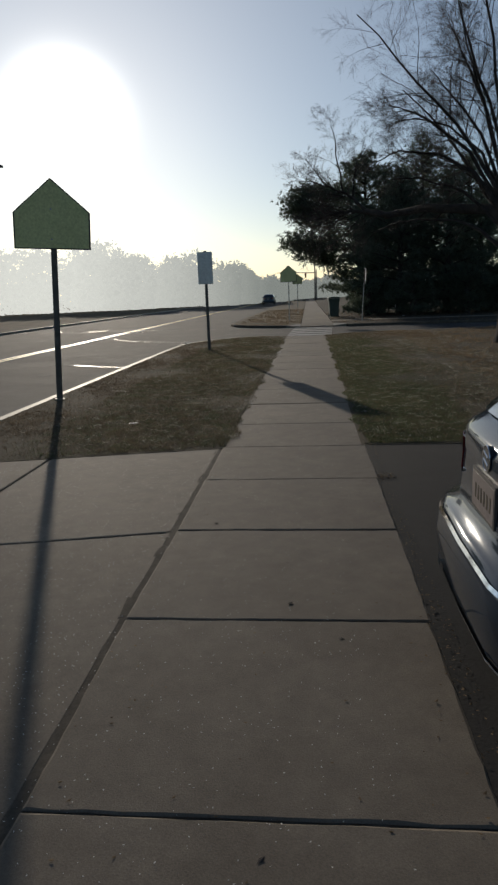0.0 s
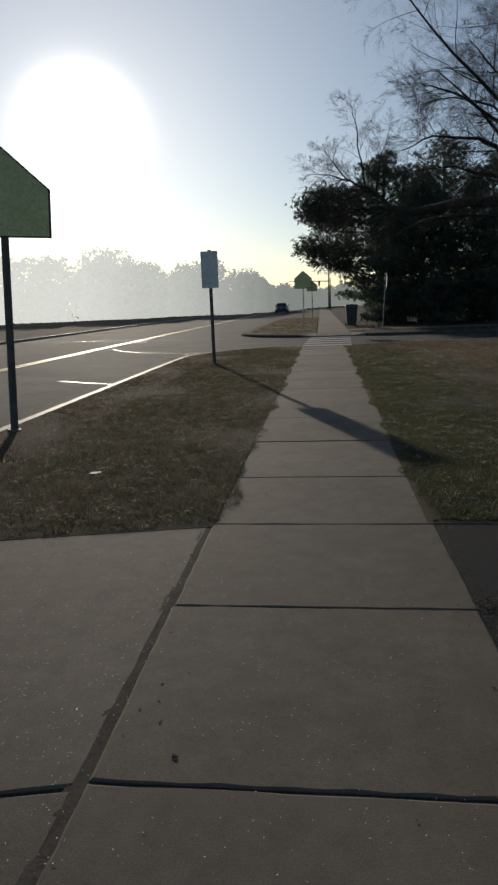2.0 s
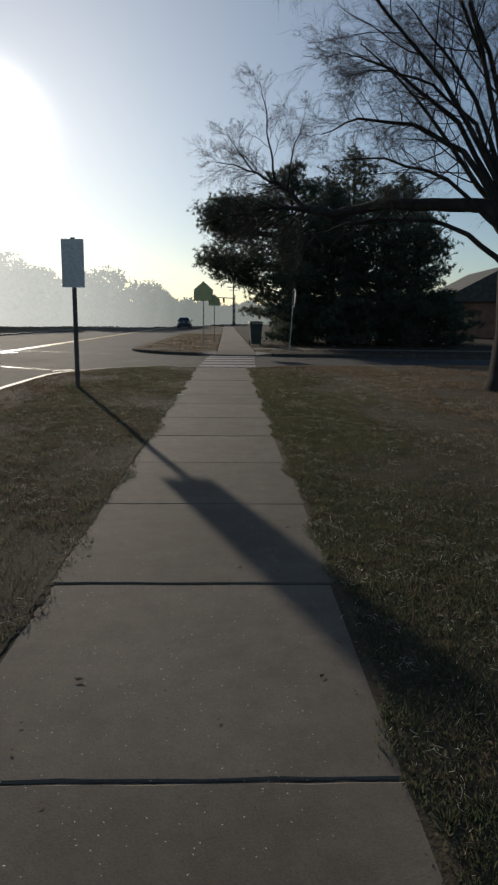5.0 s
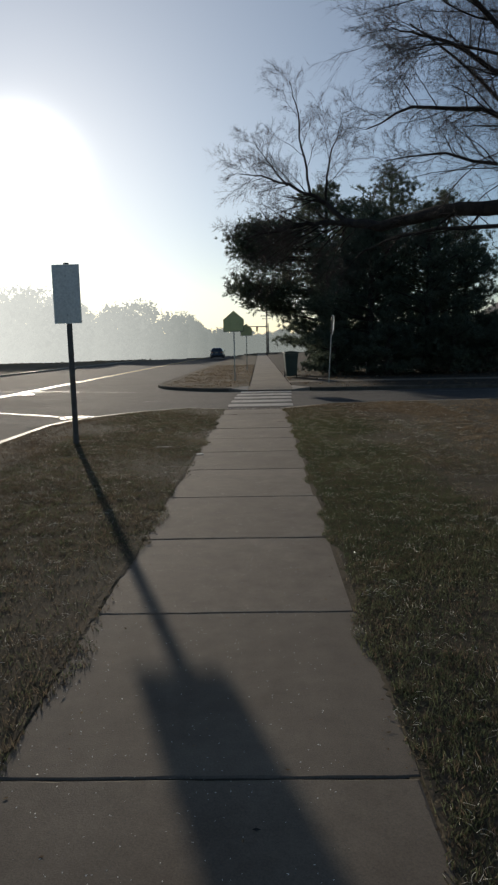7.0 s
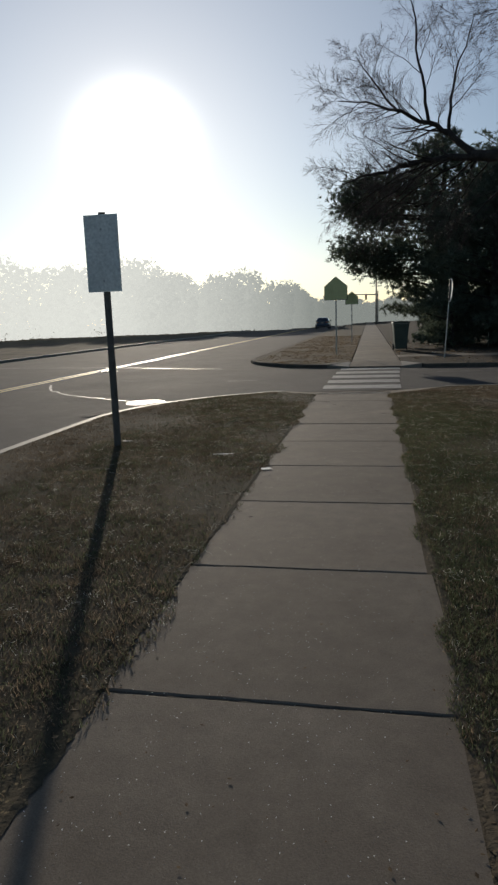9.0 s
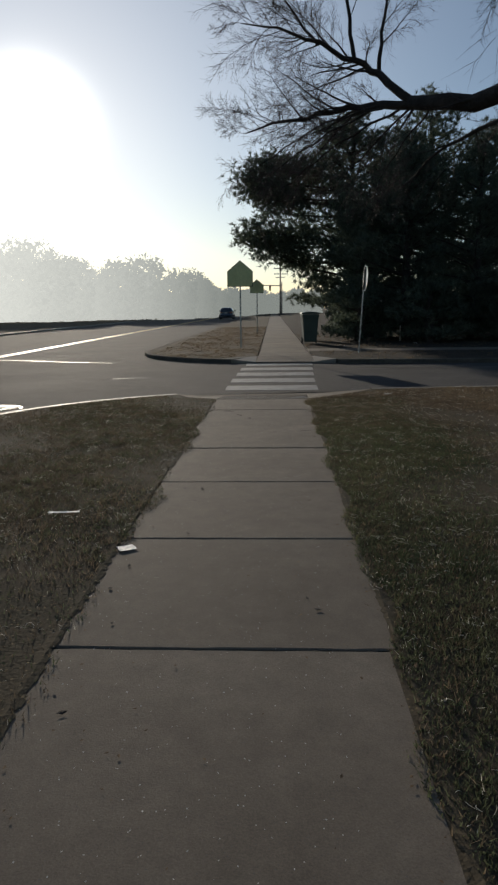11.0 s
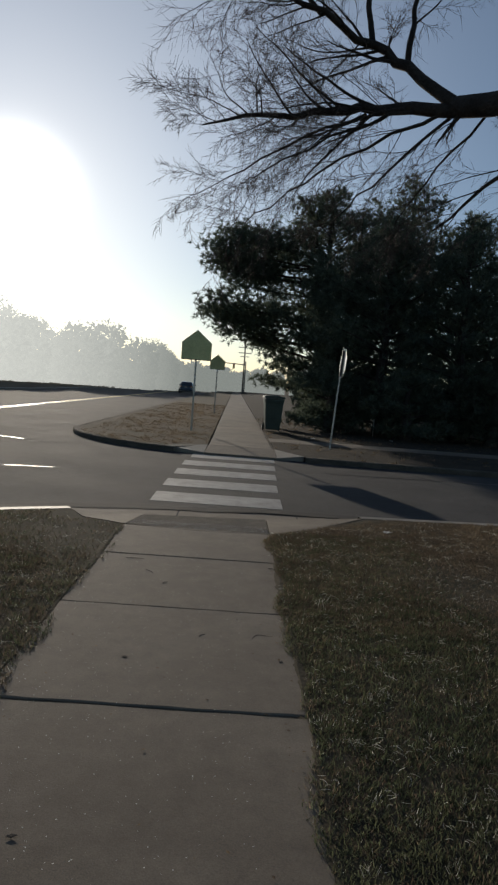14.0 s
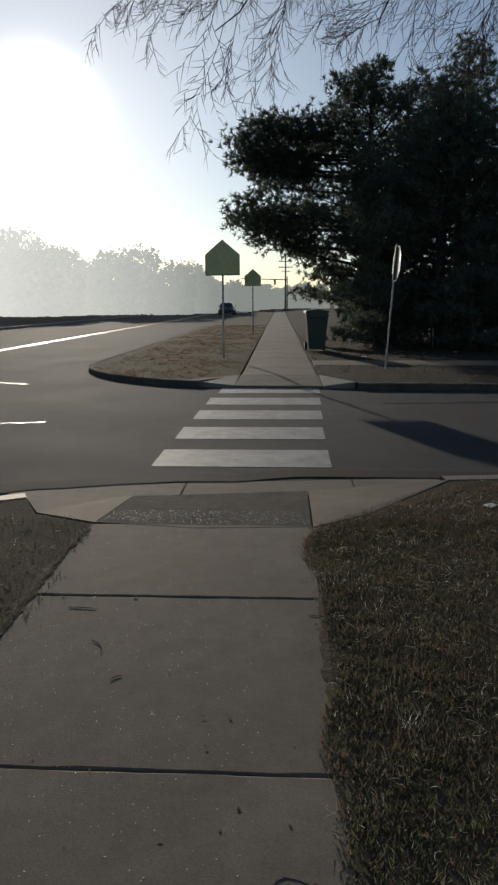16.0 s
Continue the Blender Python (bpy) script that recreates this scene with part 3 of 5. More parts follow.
# ---- wheeled bin ----
def wheeled_bin(x, y):
    b = tagged(holder("wheeled_bin", x, y, 0.0, 4), "dark green plastic wheeled bin with a closed lid beside the sidewalk", "bin")
    lo, hi = (0.24, 0.28), (0.33, 0.36)
    v, f = [], []
    rows = [[(sx * a, sy * c, z) for sx, sy in ((-1, -1), (1, -1), (1, 1), (-1, 1))] for (a, c), z in ((lo, 0.06), ((0.31, 0.34), 0.9), (hi, 0.94), (hi, 1.02))]
    v, f = loft(rows)
    bm = bmesh.new()
    vs = [bm.verts.new(p) for p in v]
    for q in f:
        bm.faces.new([vs[i] for i in q])
    bmesh.ops.bevel(bm, geom=bm.edges[:], offset=0.02, segments=2, affect="EDGES")
    part("body", bm, BIN_GREEN, b)
    lid = part("lid", prism([(-0.36, 1.03), (0.36, 1.03), (0.34, 1.09), (0.0, 1.125), (-0.34, 1.09)], "y", -0.38, 0.4, 0.012), BIN_GREEN, b)
    part("handle", rod((-0.26, 0.43, 1.0), (0.26, 0.43, 1.0), 0.016, sides=10), BIN_GREEN, b)
    for s in (-1, 1):
        part("wheel", rod((s * 0.25, 0.3, 0.12), (s * 0.31, 0.3, 0.12), 0.12, sides=18), RUBBER, b)
    return b


wheeled_bin(1.4, 38.5).matrix_world = pose(1.4, 38.5, 0, 0, 0, 4) @ Matrix.Diagonal((1.02, 1, 1.12, 1))


# ---- trees ----
RNG = random.Random(7)


class Tubes:
    """Collects tapered tubes into one mesh."""
    def __init__(self):
        self.v, self.f = [], []

    def add(self, pts, radii, sides):
        base = len(self.v)
        n = len(pts)
        ring = [(math.cos(2 * math.pi * k / sides), math.sin(2 * math.pi * k / sides)) for k in range(sides)]
        for i, p in enumerate(pts):
            d = (pts[min(i + 1, n - 1)] - pts[max(i - 1, 0)]).normalized()
            u = d.cross(Vector((0.3, 0.2, 1.0)) if abs(d.z) < 0.9 else Vector((1.0, 0.1, 0))).normalized()
            w = d.cross(u)
            r = radii[i]
            for c, s in ring:
                q = p + u * (c * r) + w * (s * r)
                self.v.append((q.x, q.y, q.z))
        for i in range(n - 1):
            a, b = base + i * sides, base + (i + 1) * sides
            for k in range(sides):
                j = (k + 1) % sides
                self.f.append((a + k, a + j, b + j, b + k))

    def link(self, name, mat, parent, label=""):
        return raw(name, self.v, self.f, mat, parent, label, smooth=True)


def rand_dir():
    while True:
        v = Vector((RNG.uniform(-1, 1), RNG.uniform(-1, 1), RNG.uniform(-1, 1)))
        if 0.05 < v.length < 1:
            return v.normalized()


def side_dir(d, angle):
    u = d.cross(rand_dir())
    if u.length < 1e-3:
        u = d.orthogonal()
    return (d * math.cos(angle) + u.normalized() * math.sin(angle)).normalized()


def grow(tubes, p, d, length, radius, level, spec):
    """A wandering branch with its side branches. spec: lists per level of (steps, wander, lift, children, angle, ratio)."""
    steps, wander, lift, kids, angle, ratio = spec[min(level, len(spec) - 1)]
    pts, rad = [p.copy()], [radius]
    dirs = [d.copy()]
    for i in range(steps):
        d = (d + rand_dir() * wander + Vector((0, 0, lift))).normalized()
        p = p + d * (length / steps)
        pts.append(p.copy())
        dirs.append(d.copy())
        rad.append(radius * (1 - 0.8 * (i + 1) / steps))
    branch(tubes, pts, rad, dirs, length, level, spec)


def branch(tubes, pts, rad, dirs, length, level, spec, first=0.18):
    steps, wander, lift, kids, angle, ratio = spec[min(level, len(spec) - 1)]
    sides = (8, 6, 4, 3, 3, 3)[min(level, 5)]
    if level == 0:
        tubes[0].append(Tubes())
        tubes[0][-1].add(pts, rad, sides)
    else:
        tubes[min(level, 2)].add(pts, rad, sides)
    if level >= len(spec) - 1:
        return
    n = len(pts) - 1
    for k in range(kids):
        t = first + (1 - first) * (k + RNG.random()) / kids
        f = min(t * n, n - 1e-3)
        i = int(f)
        q = pts[i].lerp(pts[i + 1], f - i)
        r = (rad[i] + (rad[i + 1] - rad[i]) * (f - i)) * RNG.uniform(0.24, 0.42)
        grow(tubes, q, side_dir(dirs[i], radians(angle * RNG.uniform(0.6, 1.35))), length * ratio * RNG.uniform(0.6, 1.25) * (1.1 - 0.45 * t), max(r, 0.0022), level + 1, spec)


def along(points, radius, end=0.2):
    pts = [Vector(p) for p in points]
    fine = []
    for a, b in zip(pts, pts[1:]):
        for k in range(3):
            fine.append(a.lerp(b, k / 3) + rand_dir() * 0.03)
    fine.append(pts[-1])
    n = len(fine) - 1
    dirs = [(fine[min(i + 1, n)] - fine[max(i - 1, 0)]).normalized() for i in range(n + 1)]
    rad = [radius * (1 - (1 - end) * i / n) for i in range(n + 1)]
    return fine, rad, dirs


def finish_tree(tree, trunk, tubes):
    trunk.link("trunk", BARK, tree)
    for t in tubes[0]:
        t.link("limb", BARK, tree)
    for t, name, mat in ((tubes[1], "branchwork", BARK), (tubes[2], "twig_crown", TWIG)):
        ob = t.link(name, mat, tree, "dense fine bare twigs" if mat is TWIG else "")
        ob["kind"] = "stuff"


def spreading_tree():
    """The big bare shade tree: long low limbs reaching over the sidewalk."""
    tree = tagged(holder("bare_tree", 0, 0), "large bare shade tree with long spreading limbs over the lawn", "tree")
    trunk, tubes = Tubes(), ([], Tubes(), Tubes())
    T = Vector((5.6, 16.75, 0))
    pts = [T + Vector((0, 0, -0.1)), T + Vector((0, 0, 0.25)), T + Vector((0.02, 0, 1.2)), T + Vector((-0.03, 0.04, 2.2)), T + Vector((0, 0, 3.3))]
    trunk.add(pts, [0.5, 0.38, 0.32, 0.31, 0.28], 14)
    spec = [(9, 0.15, 0.0, 24, 48, 0.36), (9, 0.15, -0.005, 12, 42, 0.52), (6, 0.17, -0.012, 10, 40, 0.58), (3, 0.2, -0.015, 0, 36, 0.5)]
    fine_spec = [(8, 0.12, 0.02, 10, 40, 0.42)] + spec[1:]
    crown_spec = [(9, 0.15, 0.0, 20, 48, 0.36), (8, 0.15, -0.005, 10, 42, 0.52), (5, 0.17, -0.012, 9, 40, 0.58), (3, 0.2, -0.015, 0, 36, 0.5)]
    droop = [(8, 0.12, -0.02, 15, 36, 0.46), (7, 0.15, -0.03, 9, 38, 0.55), (5, 0.17, -0.04, 6, 38, 0.58), (3, 0.2, -0.04, 0, 36, 0.5)]
    bare = [(4, 0.1, 0.0, 5, 50, 0.3)] + droop[1:]
    for pts, r, end, L, first, sp in (
            # the great limb to its fork, then its lower and upper arms
            ([(5.55, 16.85, 3.0), (5.1, 17.25, 3.62), (4.35, 18.37, 3.86), (3.5, 19.7, 4.0), (2.6, 21.1, 4.02), (2.0, 22.0, 4.28)], 0.17, 0.58, 2.6, 0.35, bare),
            ([(2.0, 22.0, 4.27), (1.45, 22.25, 4.33), (1.0, 22.3, 4.3), (0.5, 22.2, 4.17), (0.0, 22.1, 4.05), (-0.4, 22.0, 3.92)], 0.068, 0.1, 3.0, 0.1, spec),
            ([(2.03, 22.0, 4.28), (1.58, 22.4, 4.8), (1.23, 22.5, 5.0), (0.7, 22.4, 5.22), (0.1, 22.3, 5.42), (-0.45, 22.2, 5.45)], 0.066, 0.1, 3.2, 0.25, spec),
            ([(1.23, 22.5, 5.0), (1.12, 22.5, 5.6), (1.0, 22.5, 6.3), (0.9, 22.4, 7.0), (0.75, 22.4, 7.5)], 0.034, 0.15, 2.8, 0.2, fine_spec),
            ([(1.58, 22.4, 4.82), (1.6, 22.45, 5.4), (1.75, 22.5, 6.0), (2.0, 22.5, 6.8)], 0.034, 0.15, 2.4, 0.2, fine_spec),
            ([(0.7, 22.4, 5.2), (0.34, 22.4, 5.6), (-0.1, 22.3, 6.2)], 0.028, 0.15, 2.0, 0.2, fine_spec),
            # arms that arch down from the great limb
            ([(1.9, 22.1, 4.24), (1.4, 22.2, 4.05), (0.8, 22.3, 3.68), (0.3, 22.3, 3.32), (-0.05, 22.3, 3.05)], 0.02, 0.15, 1.9, 0.1, droop),
            ([(1.6, 22.15, 4.28), (1.0, 22.0, 4.0), (0.4, 21.9, 3.62), (-0.1, 21.8, 3.3)], 0.019, 0.15, 1.8, 0.1, droop),
            ([(1.2, 22.3, 4.3), (0.6, 22.5, 4.05), (0.0, 22.6, 3.72), (-0.45, 22.6, 3.45)], 0.018, 0.15, 1.8, 0.1, droop),
            ([(2.0, 22.0, 4.24), (1.6, 22.3, 3.9), (1.2, 22.5, 3.52), (0.95, 22.6, 3.2)], 0.018, 0.15, 1.6, 0.1, droop),
            ([(2.3, 22.0, 4.24), (1.95, 22.4, 3.85), (1.7, 22.6, 3.45), (1.6, 22.7, 3.2)], 0.015, 0.15, 1.4, 0.1, droop),
            ([(5.5, 16.9, 2.4), (4.9, 17.6, 3.1), (4.35, 18.4, 3.52), (3.5, 19.7, 3.72), (2.7, 21.0, 3.68), (2.2, 21.7, 3.48), (1.9, 22.1, 3.15)], 0.06, 0.15, 2.2, 0.25, droop),
            # crown limbs that lean out over the lawn
            ([(5.5, 16.85, 3.1), (4.6, 17.3, 4.65), (3.7, 17.9, 5.3), (2.7, 18.4, 5.55), (1.95, 18.8, 5.3)], 0.075, 0.12, 3.4, 0.3, spec),
            ([(5.5, 16.85, 3.2), (4.5, 17.4, 5.2), (3.4, 17.9, 6.2), (2.8, 18.2, 6.6), (2.3, 18.4, 6.8)], 0.065, 0.12, 3.0, 0.3, spec),
            ([(5.5, 16.85, 3.3), (4.75, 17.3, 5.6), (3.95, 17.6, 6.8), (3.4, 17.8, 7.5)], 0.06, 0.12, 2.9, 0.3, spec),
            ([(5.5, 16.85, 3.3), (4.85, 17.2, 6.2), (4.2, 17.4, 7.7), (3.75, 17.5, 8.7)], 0.06, 0.12, 2.8, 0.3, spec),
            ([(5.45, 16.9, 3.0), (4.4, 17.6, 4.2), (3.3, 18.4, 4.75), (2.3, 19.0, 4.8)], 0.055, 0.12, 3.0, 0.25, spec),
            ([(5.3, 17.0, 4.0), (4.75, 17.2, 5.1), (3.9, 17.4, 5.9), (3.0, 17.6, 6.2), (2.2, 17.7, 6.1)], 0.05, 0.12, 3.2, 0.25, spec),
            ([(5.3, 17.0, 4.3), (4.7, 17.0, 6.4), (4.2, 17.0, 7.8), (3.9, 17.0, 9.2)], 0.055, 0.12, 3.6, 0.3, spec)):
        fine, rad, dirs = along(pts, r, end)
        branch(tubes, fine, rad, dirs, L, 0, sp, first)
    for d, L in (((0.3, 0.5, 1.1), 6.5), ((-0.5, 0.7, 0.9), 6.2), ((0.7, -0.2, 0.9), 6.0), ((-0.1, 0.1, 1.3), 7.6), ((-0.5, 0.35, 1.15), 7.2), ((-0.22, -0.5, 1.25), 7.0), ((0.25, -0.45, 1.2), 6.5)):
        grow(tubes, Vector((5.58, 16.78, 3.1)), Vector(d).normalized(), L, 0.068, 0, crown_spec)
    finish_tree(tree, trunk, tubes)


def pine(x, y, height, reach, seed, low=0.6, extra=(), full=24, label="dense dark green pine with drooping lower limbs"):
    """A pine: whorls of limbs with tufts of needles."""
    rng = np.random.default_rng(seed)
    tree = tagged(holder("pine_tree", 0, 0), label, "tree")
    trunk, limbs = Tubes(), Tubes()
    T = Vector((x, y, -0.1))
    trunk.add([T + Vector((rng.normal() * 0.04, rng.normal() * 0.04, height * k / 7)) for k in range(8)], [0.24 * (1 - k / 7.6) + 0.02 for k in range(8)], 10)
    cent, way = [], []
    h = low
    while h < height:
        t = h / height
        L0 = reach * (1.0 - 0.25 * abs(t - 0.4) - max(0, t - 0.5) ** 1.5 * 2.4)
        L0 = max(L0, 0.5)
        n = int(rng.integers(4, 7))
        a0 = rng.uniform(0, 6.28)
        for k in range(n):
            a = a0 + 6.283 * k / n + rng.normal() * 0.25
            L = L0 * rng.uniform(0.62, 1.18)
            d = Vector((math.cos(a), math.sin(a), 0.25 + 0.5 * t))
            p = Vector((x, y, h))
            pts = [p]
            for i in range(6):
                d = (d + Vector((rng.normal() * 0.12, rng.normal() * 0.12, -0.09 + 0.03 * i))).normalized()
                pts.append(pts[-1] + d * (L / 6))
            limbs.add(pts, [0.05 * (1 - i / 7) * (0.5 + L / 5) for i in range(7)], 4)
            m = int(full * L)
            f = rng.uniform(0.22, 1.0, m) ** 0.75 * 5.99
            for q in f:
                i = int(q)
                c = pts[i].lerp(pts[i + 1], q - i)
                spread = 0.14 + 0.26 * (1 - q / 6) + 0.2 * L / 4
                cent.append((c.x + rng.normal() * spread, c.y + rng.normal() * spread, c.z + 0.1 + rng.normal() * spread * 0.36))
                way.append((d.x, d.y, d.z + 0.5))
        h += rng.uniform(0.42, 0.62)
    for z, deg, L in extra:
        d = Vector((math.cos(radians(deg)), math.sin(radians(deg)), 0.12))
        pts = [Vector((x, y, z))]
        for i in range(6):
            d = (d + Vector((rng.normal() * 0.08, rng.normal() * 0.08, -0.05 + 0.03 * i))).normalized()
            pts.append(pts[-1] + d * (L / 6))
        limbs.add(pts, [0.07 * (1 - i / 7) for i in range(7)], 4)
        for q in rng.uniform(0.3, 1.0, int(46 * L)) ** 0.7 * 5.99:
            i = int(q)
            c = pts[i].lerp(pts[i + 1], q - i)
            cent.append((c.x + rng.normal() * 0.3, c.y + rng.normal() * 0.4, c.z + 0.1 + rng.normal() * 0.27))
            way.append((d.x, d.y, d.z + 0.5))
    trunk.link("trunk", BARK, tree)
    limbs.link("branchwork", BARK, tree)["kind"] = "stuff"
    cent, way = np.array(cent), np.array(way)
    k = 13
    c = np.repeat(cent, k, 0)
    dirs = rng.normal(size=(len(c), 3)) + np.repeat(way, k, 0) * 0.7
    dirs /= np.linalg.norm(dirs, axis=1, keepdims=True)
    side = np.cross(dirs, rng.normal(size=(len(c), 3)))
    side /= np.linalg.norm(side, axis=1, keepdims=True)
    ln = rng.uniform(0.14, 0.3, (len(c), 1))
    tri = np.stack([c - side * 0.022, c + side * 0.022, c + dirs * ln], 1)
    crown = tris("crown", tri, NEEDLE, tree, "dense dark needles in tufts")
    crown["kind"] = "stuff"
    return tree


spreading_tree()
PLATES = [(7.2, 180, 5.9), (7.3, 189, 5.6), (7.1, 171, 5.5), (7.9, 177, 5.0), (7.8, 188, 4.8), (5.9, 182, 5.0), (8.3, 172, 4.2), (3.6, 181, 5.0), (4.4, 178, 6.3), (4.5, 187, 6.0), (4.4, 170, 5.7), (4.7, 196, 5.6), (6.5, 180, 5.7), (6.7, 189, 5.4), (6.6, 171, 5.3)]
for x, y, h, r, s, lo, full in ((4.0, 47.5, 11.0, 4.3, 1, 1.3, 27), (8.2, 49.0, 12.0, 4.6, 2, 0.5, 14), (11.4, 48.5, 10.5, 3.7, 3, 0.5, 17), (5.8, 41.6, 8.2, 3.2, 4, 0.4, 19), (8.6, 41.0, 8.0, 3.0, 5, 0.3, 15), (10.8, 42.0, 7.0, 2.3, 6, 0.3, 19), (4.6, 44.0, 6.0, 2.8, 7, 0.5, 27)):
    pine(x, y, h, r, s, lo, PLATES if s == 1 else (), full)
for x, y, h, r, s in ((3.6, 40.2, 2.4, 1.5, 31), (6.2, 39.0, 2.2, 1.7, 32), (9.4, 39.2, 2.6, 1.8, 33), (11.6, 40.6, 2.6, 1.5, 34), (13.4, 43.0, 1.9, 1.5, 35), (4.2, 44.0, 2.2, 1.6, 36)):
    pine(x, y, h, r, s, 0.15, (), 27, "low dark evergreen shrub at the foot of the pines")

# ---- crosswalk and road marks ----
crosswalk = tagged(holder("crosswalk"), "worn white crosswalk bars painted on the asphalt", "crosswalk", kind="structure")
for k in range(5):
    y = 24.35 + 1.35 * k
    jit = [random.uniform(-0.03, 0.03) for _ in range(4)]
    part("bar", prism([(-0.97 + jit[0] + 0.04 * k, y), (0.84 + jit[1] + 0.045 * k, y + jit[2]), (0.85 + jit[1] + 0.045 * k, y + 0.78), (-0.97 + jit[0] + 0.04 * k, y + 0.78 + jit[3])], "z", ROAD_Z - 0.01, ROAD_Z + 0.004), PAINT_WHITE, crosswalk)

# ---- sidewalk slabs (last of the large surfaces) ----
JOINTS = [-16.3, -14.8, -13.3, -11.8, -10.4, -9.1, -7.9, -6.65, -5.4, -4.2, -2.95, -1.68, -0.92, 0.36, 1.64, 2.91, 4.18, 5.43, 6.93, 8.44, 9.9, 11.38, 12.84, 14.35, 15.74, 17.14, 18.5, 19.86, 21.15, 22.28]
G = 0.005
for a, b in zip(JOINTS, JOINTS[1:]):
    e = [random.uniform(-0.012, 0.012) for _ in range(4)]
    slab([(-0.955 + e[0], a + G), (0.565 + e[1], a + G), (0.565 + e[2], b - G), (-0.955 + e[3], b - G)], walk_bed, random.uniform(-0.003, 0.003))

# dirt lying in the cross joints
for y in JOINTS[8:]:
    v, f = [], []
    for i in range(40):
        x = -0.95 + 1.51 * i / 39
        z = -0.0085 + EDGE.uniform(-0.0035, 0.0035)
        v += [(x, y - 0.013, z), (x, y + 0.013, z + EDGE.uniform(-0.002, 0.002))]
        if i:
            f.append((2 * i - 2, 2 * i - 1, 2 * i + 1, 2 * i))
    raw("joint_filler", v, f, FILL, walk_bed)

# soil-filled joint between apron and sidewalk, with ragged sides
rng = random.Random(3)
v, f = [], []
for i in range(84):
    y = -4.2 + i * 0.1
    v += [(-1.0 - rng.uniform(0.0, 0.02), y, -0.007 + rng.uniform(0, 0.004)), (-0.935 + rng.uniform(-0.012, 0.012), y, -0.007 + rng.uniform(0, 0.004))]
    if i:
        f.append((2 * i - 2, 2 * i - 1, 2 * i + 1, 2 * i))
raw("joint_filler", v, f, FILL, walk_bed, "dark soil packed in the long joint")
# driveway apron, far sidewalk
for x0, x1 in ((-2.7, -0.982), (KERB_X + 0.02, -2.73)):
    for y0, y1 in ((-4.2, -1.06), (-1.04, 1.6), (1.62, 4.12)):
        k = 0.2
        top = -0.004
        v, f = slab_mesh([(x0, y0 + k * (x0 + 1.0)), (x1, y0 + k * (x1 + 1.0)), (x1, y1 + k * (x1 + 1.0)), (x0, y1 + k * (x0 + 1.0))], top)
        raw("slab", v, f, CONCRETE, drive_bed)
DRIFT = -0.004
y = 31.7
first = True
while y < 118:
    b = y + 1.5
    xa, xb = -0.47 + DRIFT * (y - 33.7), -0.47 + DRIFT * (b - 33.7)
    slab([(xa, y + G), (xa + 1.55, y + G), (xb + 1.55, b - G), (xb, b - G)], far_bed, 0.0)
    y = b
cross_walk = tagged(part("pavement", prism([(1.16, 33.85), (16, 33.6), (16, 34.9), (1.15, 35.2)], "z", -0.2, -0.02), SOIL), "short concrete walk beside the side street", "sidewalk", kind="structure")
for k in range(9):
    x0 = 1.14 + 1.5 * k
    g = -0.02
    slab([(x0 + G, 33.9 + g * (x0 - 1.3)), (x0 + 1.5 - G, 33.9 + g * (x0 + 0.2)), (x0 + 1.5 - G, 35.15 + g * (x0 + 0.2)), (x0 + G, 35.15 + g * (x0 - 1.3))], cross_walk, 0.004)
wing_far = tagged(holder("kerb_ramp"), "concrete kerb ramp on the far side of the crossing", "kerb ramp", kind="structure")
sloped("ramp_slab", [(1.12, 31.69, 0.0), (-0.5, 31.69, 0.0), (-0.54, far_edge(-0.54) - 0.03, LOW), (1.12, far_edge(1.12) - 0.03, LOW)], CONCRETE, wing_far)
sloped("wing", [(1.13, 31.69, 0.004), (1.13, far_edge(1.13) - 0.03, LOW), (1.75, far_edge(1.75) + 0.02, 0.006)], CONCRETE_KERB, wing_far)
sloped("wing", [(-0.51, 31.69, 0.004), (FARCORNER[1][0] - 0.35, FARCORNER[1][1] + 0.03, 0.006), (-0.55, far_edge(-0.55) - 0.03, LOW)], CONCRETE_KERB, wing_far)

# ---- main road marks, cover and sealed cracks ----
centre = tagged(holder("road_marking"), "faded yellow double centre line along the main road", "road marking", kind="structure")
for x in (-9.66, -9.42):
    part("line", box(x, x + 0.11, -50, 300, ROAD_Z - 0.02, ROAD_Z), PAINT_YELLOW, centre)


def manhole(x, y, r):
    m = tagged(holder("manhole_cover", x, y, ROAD_Z - 0.005), "round cast-iron manhole cover set in the asphalt", "manhole cover")
    part("frame", rod((0, 0, -0.05), (0, 0, 0.008), r * 1.12, sides=40), IRON, m)
    cover = part("cover", rod((0, 0, -0.04), (0, 0, 0.009), r, sides=40), RUST, m, "dark rusted plate")
    bm = bmesh.new()
    for i in range(-6, 7):
        for j in range(-6, 7):
            u, v = i * r / 6.8, j * r / 6.8
            if math.hypot(u, v) < r * 0.92:
                bmesh.ops.create_cube(bm, size=1, matrix=Matrix.Translation((u, v, 0.016)) @ Matrix.Diagonal((r * 0.085, r * 0.085, 0.014, 1)))
    part("stud_pattern", bm, IRON, cover)["kind"] = "stuff"
    return m


manhole(-4.5, 22.15, 0.36)
manhole(-9.0, 31.0, 0.33)


